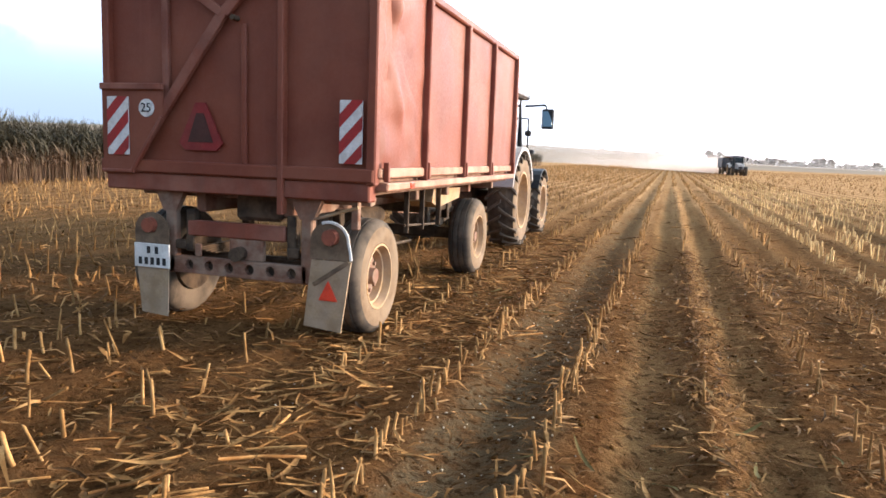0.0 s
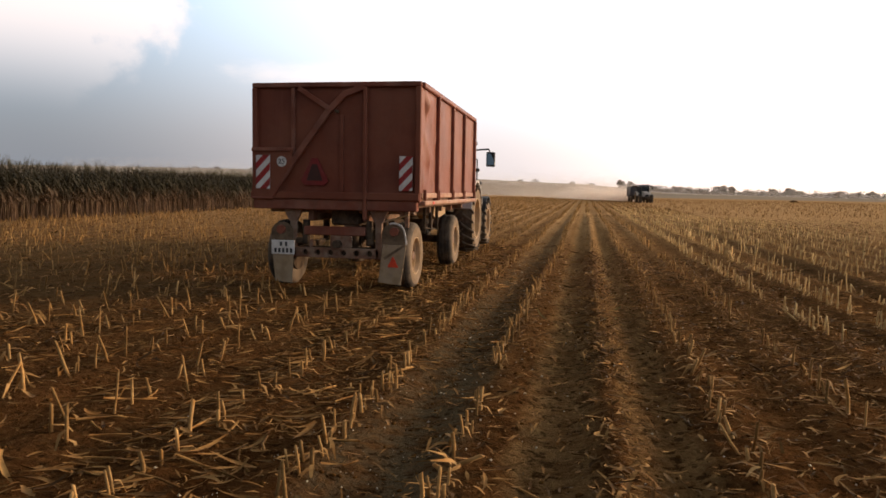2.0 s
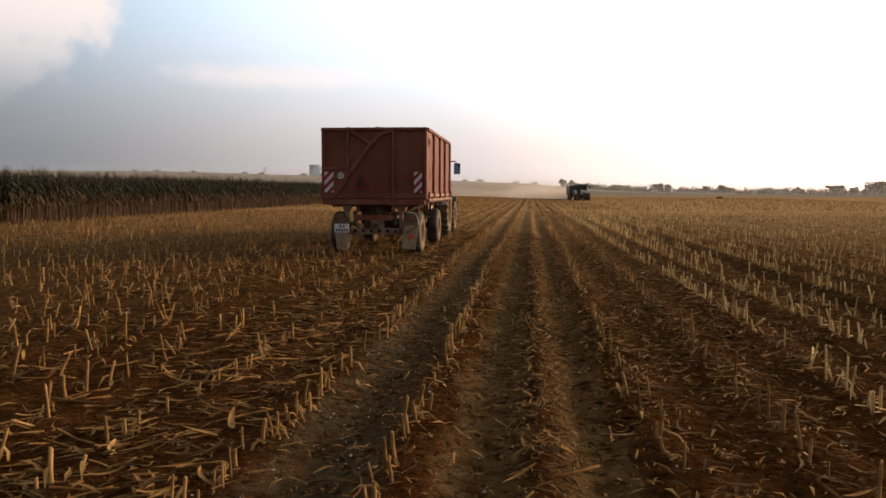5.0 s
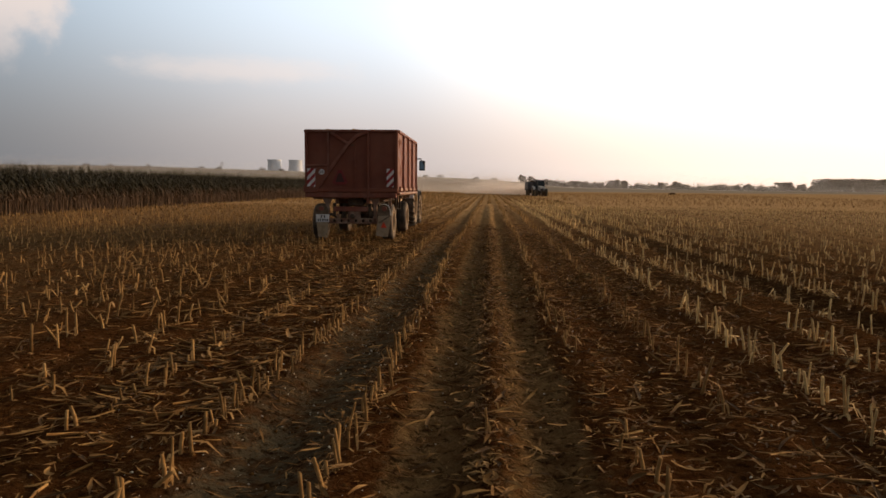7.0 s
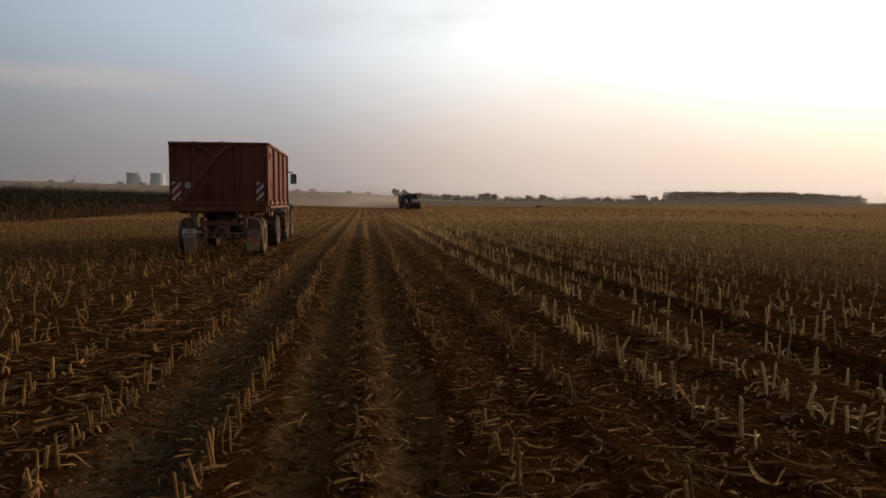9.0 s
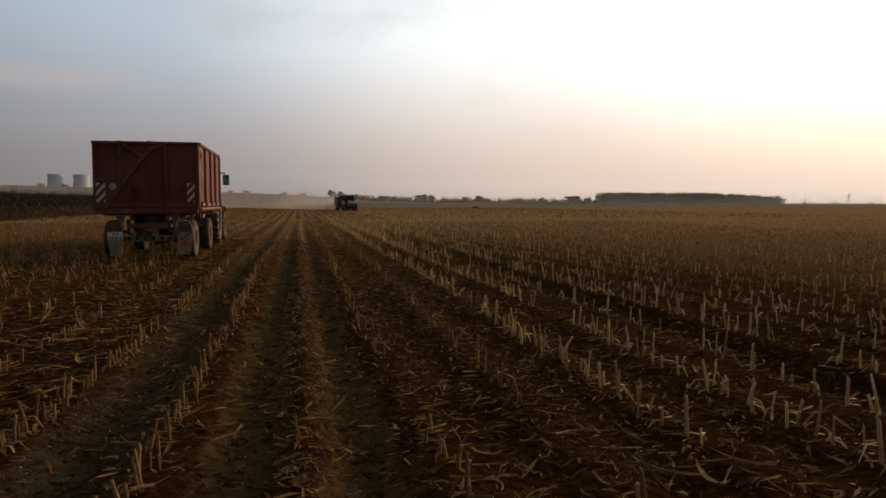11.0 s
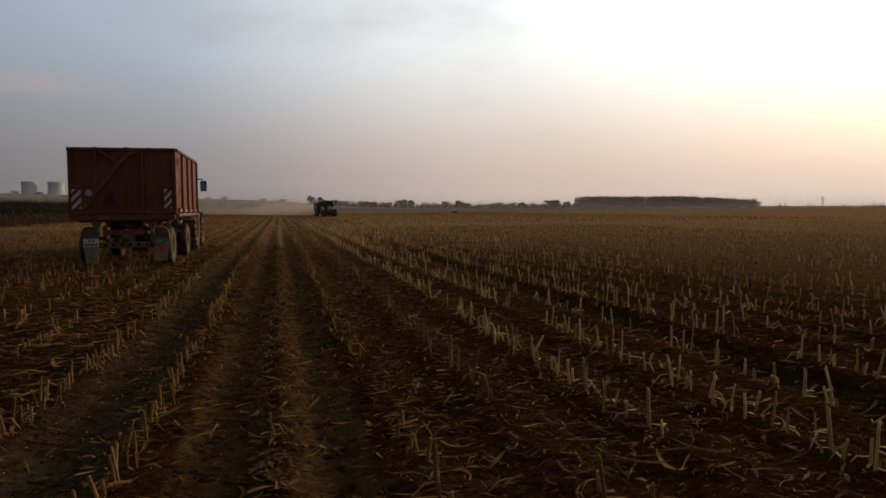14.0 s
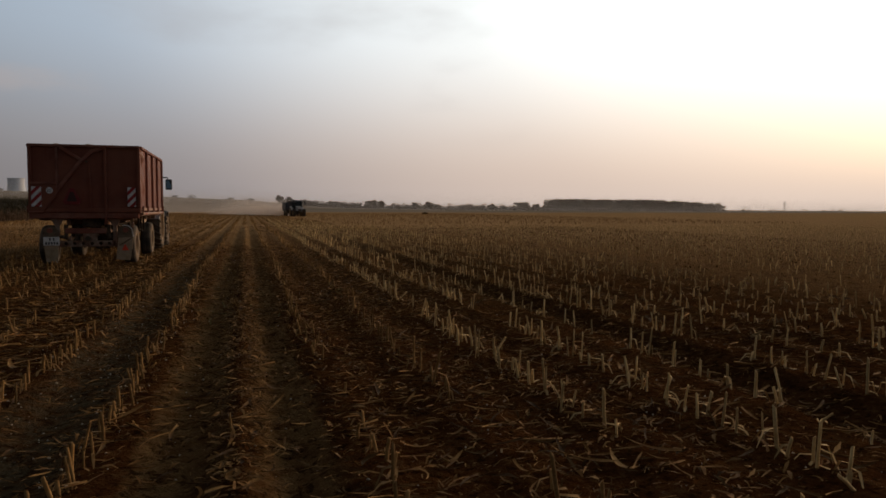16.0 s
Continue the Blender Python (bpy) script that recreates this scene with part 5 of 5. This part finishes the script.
# dust hanging behind the second tractor and along its lane
mote = ([(-0.6, 0, -0.4), (0.6, 0.1, -0.4), (0.1, -0.1, 0.6)], [(0, 1, 2)])
dust = Batch()
n = 190000
q = np.where(rng.random(n) < 0.68, rng.random(n) ** 1.3 * 0.24, rng.random(n))
y = 129.0 + 130 * q
x = 9.0 - 42 * q + rng.normal(0, 1, n) * (0.8 + 9 * q)
z = np.abs(rng.normal(0, 1, n)) * (0.95 + 3.2 * q)
s = (0.046 + 0.02 * q) * rng.uniform(0.6, 1.3, n)
dust.put(*mote, axes_of(rng.uniform(0, 6, n), rng.uniform(0, 3.1, n), rng.uniform(0, 6, n), s, s, s), np.stack([x, y, z + 0.05], -1))
tagged(new("dust_cloud", dust.mesh("dust_cloud", M_DUSTMOTE)), "thin tan dust hanging in the air behind the tractor", "dust", kind="stuff")


# thin ground haze far across the field
haze_motes = Batch()
n = 260000
y = rng.uniform(540, 680, n)
x = y * rng.uniform(-0.8, 1.5, n)
z = 17 * rng.beta(1.0, 2.6, n)
s = rng.uniform(0.13, 0.24, n)
haze_motes.put(*mote, axes_of(rng.uniform(0, 6, n), rng.uniform(0, 3.1, n), rng.uniform(0, 6, n), s, s, s), np.stack([x, y, ground_height(x, y) + z], -1))
tagged(new("ground_haze", haze_motes.mesh("ground_haze", M_HAZE)), "thin pale evening haze hanging low over the far field", "haze", kind="stuff")


# ---- distance: trees, wood, cooling towers, pylon ----
def leaf_cloud(batch, centres, radii, count, size):
    """Small leaf clumps scattered through rounded volumes, thicker at their skin."""
    c = np.repeat(centres, count, 0)
    rr = np.repeat(radii, count, 0)
    n = len(c)
    dv = rng.normal(0, 1, (n, 3))
    dv /= np.linalg.norm(dv, axis=1)[:, None]
    loc = c + dv * rr * (rng.random(n) ** 0.4)[:, None]
    s = size * rng.uniform(0.5, 1.3, n)
    clump = ([(-1, 0, 0), (0, -0.5, 0.3), (1, 0, 0.1), (0, 0.5, -0.1), (0.1, -0.9, -0.3), (-0.2, 0.1, -0.9), (0.1, 0.9, 0.2), (0, 0, 0.8)], [(0, 1, 2, 3), (4, 5, 6, 7)])
    batch.put(*clump, axes_of(rng.uniform(0, 6, n), rng.uniform(0, 3, n), rng.uniform(0, 6, n), s, s, s * 0.7), loc)


def far_tree(x, y, h, wide):
    g = float(ground_height(x, y))
    T = thing("tree", "hazy dark distant field tree", "tree", pose(x, y, g), "field trees")
    bm = rod(B(), (0, 0, -0.3), (0, 0, h * 0.45), 0.035 * h, 0.02 * h, 8)
    for i in range(5):
        a = rng.uniform(0, 6.28)
        rod(bm, (0, 0, h * (0.25 + 0.04 * i)), (wide * 0.35 * math.cos(a), wide * 0.35 * math.sin(a), h * (0.5 + 0.07 * i)), 0.014 * h, 0.006 * h, 6)
    part("trunk", bm, M_BARK, T)
    c = Batch()
    k = 16
    cen = np.stack([rng.normal(0, wide * 0.26, k), rng.normal(0, wide * 0.26, k), h * rng.uniform(0.16, 0.80, k)], -1)
    rad = np.stack([wide * rng.uniform(0.16, 0.30, k)] * 2 + [h * rng.uniform(0.12, 0.20, k)], -1)
    leaf_cloud(c, cen, rad, 55, 0.075 * h)
    o = new("crown", c.mesh("crown", M_TREE))
    o.parent = T


for x, h, w in ((38.5, 9, 6.5), (47, 8, 9), (62, 6, 8), (90, 8, 9), (102, 6.5, 10), (133, 9.5, 10), (141, 8, 8), (171, 8, 6), (187, 8.5, 8), (196, 6, 8), (229, 7, 12), (257, 8, 10), (284, 9, 10), (292, 9.5, 9), (306, 8, 8)):
    far_tree(x, 700 + rng.uniform(-12, 12), h, w)
hedge = Batch()
n = 430
x = np.concatenate([rng.uniform(40, 336, n), rng.uniform(560, 900, 30)])
y = 706 + rng.normal(0, 5, len(x))
h = 1.8 + 4.6 * rng.random(len(x)) ** 2.2
bx = np.array([-500, -470, -420, -352, -330, -275, -250, -70, -52, -8, 14])
leaf_cloud(hedge, np.stack([bx, np.full(11, 872.0), ground_height(bx, np.full(11, 872.0)) + 1.2], -1), np.stack([rng.uniform(3, 6, 11), np.full(11, 2.0), rng.uniform(1.4, 2.8, 11)], -1), 90, 0.7)
leaf_cloud(hedge, np.stack([x, y, ground_height(x, y) + h * 0.5], -1), np.stack([h * 0.9, h * 0.8, h * 0.62], -1), 40, 0.8)
tagged(new("hedgerow", hedge.mesh("hedgerow", M_TREE)), "low hazy hedgerow along the far edge of the field", "hedge", kind="stuff")

wood = Batch()
n = 420
x, y = rng.uniform(336, 550, n), 700 + rng.uniform(0, 45, n)
h = np.where(x < 428, 12.6, 12.9) - 2.6 * step(x, 440, 545) - 3.0 * step(x, 541, 552)
for lev in (0.12, 0.3, 0.55, 0.8):
    leaf_cloud(wood, np.stack([x, y, ground_height(x, y) + h * lev], -1), np.stack([np.full(n, 3.6)] * 2 + [h * 0.24], -1), 22, 0.85)
tagged(new("far_wood", wood.mesh("far_wood", M_TREE)), "even-topped block of dark distant woodland", "wood", kind="stuff")


def cooling_tower(x, y):
    g = float(ground_height(x, y))
    T = thing("cooling_tower", "pale hazy concrete cooling tower on the horizon", "cooling tower", pose(x, y, g - 2), "cooling towers")
    prof = [(0, 34), (25, 28), (50, 24), (62, 23.2), (75, 24.5), (75, 23.5), (62, 22.2), (50, 23), (25, 27), (0, 33)]
    bm = lathe(B(), prof, 32)
    bmesh.ops.transform(bm, matrix=Matrix.Rotation(radians(-90), 4, "Y"), verts=bm.verts)
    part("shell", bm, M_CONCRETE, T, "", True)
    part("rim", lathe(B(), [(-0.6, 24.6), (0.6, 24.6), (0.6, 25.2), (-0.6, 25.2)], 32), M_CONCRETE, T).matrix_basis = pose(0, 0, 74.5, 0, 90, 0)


for x in (-742, -666):
    cooling_tower(x, 2500)


def pylon(x, y, h):
    T = thing("power_pylon", "thin hazy lattice power pylon on the horizon", "pylon", pose(x, y, float(ground_height(x, y))))
    for sx in (-1, 1):
        for sy in (-1, 1):
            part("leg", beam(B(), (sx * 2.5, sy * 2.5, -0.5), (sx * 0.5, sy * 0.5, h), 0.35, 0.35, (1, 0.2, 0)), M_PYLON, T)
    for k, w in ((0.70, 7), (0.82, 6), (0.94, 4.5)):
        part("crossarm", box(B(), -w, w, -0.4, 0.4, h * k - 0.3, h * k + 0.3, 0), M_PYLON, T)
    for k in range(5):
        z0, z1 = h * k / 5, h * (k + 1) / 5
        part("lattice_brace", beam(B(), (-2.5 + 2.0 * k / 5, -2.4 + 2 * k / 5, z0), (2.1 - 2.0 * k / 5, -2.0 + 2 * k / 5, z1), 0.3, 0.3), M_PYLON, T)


pylon(1349, 1500, 26)
pylon(-560, 1500, 30)


def field_heap(x, y):
    """A low, uneven heap of earth and straw lying far out on the stubble."""
    bm = B()
    bmesh.ops.create_icosphere(bm, subdivisions=3, radius=1.0)
    for v in bm.verts:
        k = 1 + 0.25 * noise.noise(v.co * 2.3)
        v.co = Vector((v.co.x * 0.95 * k, v.co.y * 0.8 * k, max(v.co.z, -0.15) * 0.42 * k))
    o = link("field_heap", bm, M_CLOD, None, "low dark heap of earth and straw on the far stubble", True)
    o.matrix_basis = pose(x, y, float(ground_height(x, y)))
    tagged(o, category="heap")


field_heap(48.5, 182.0)
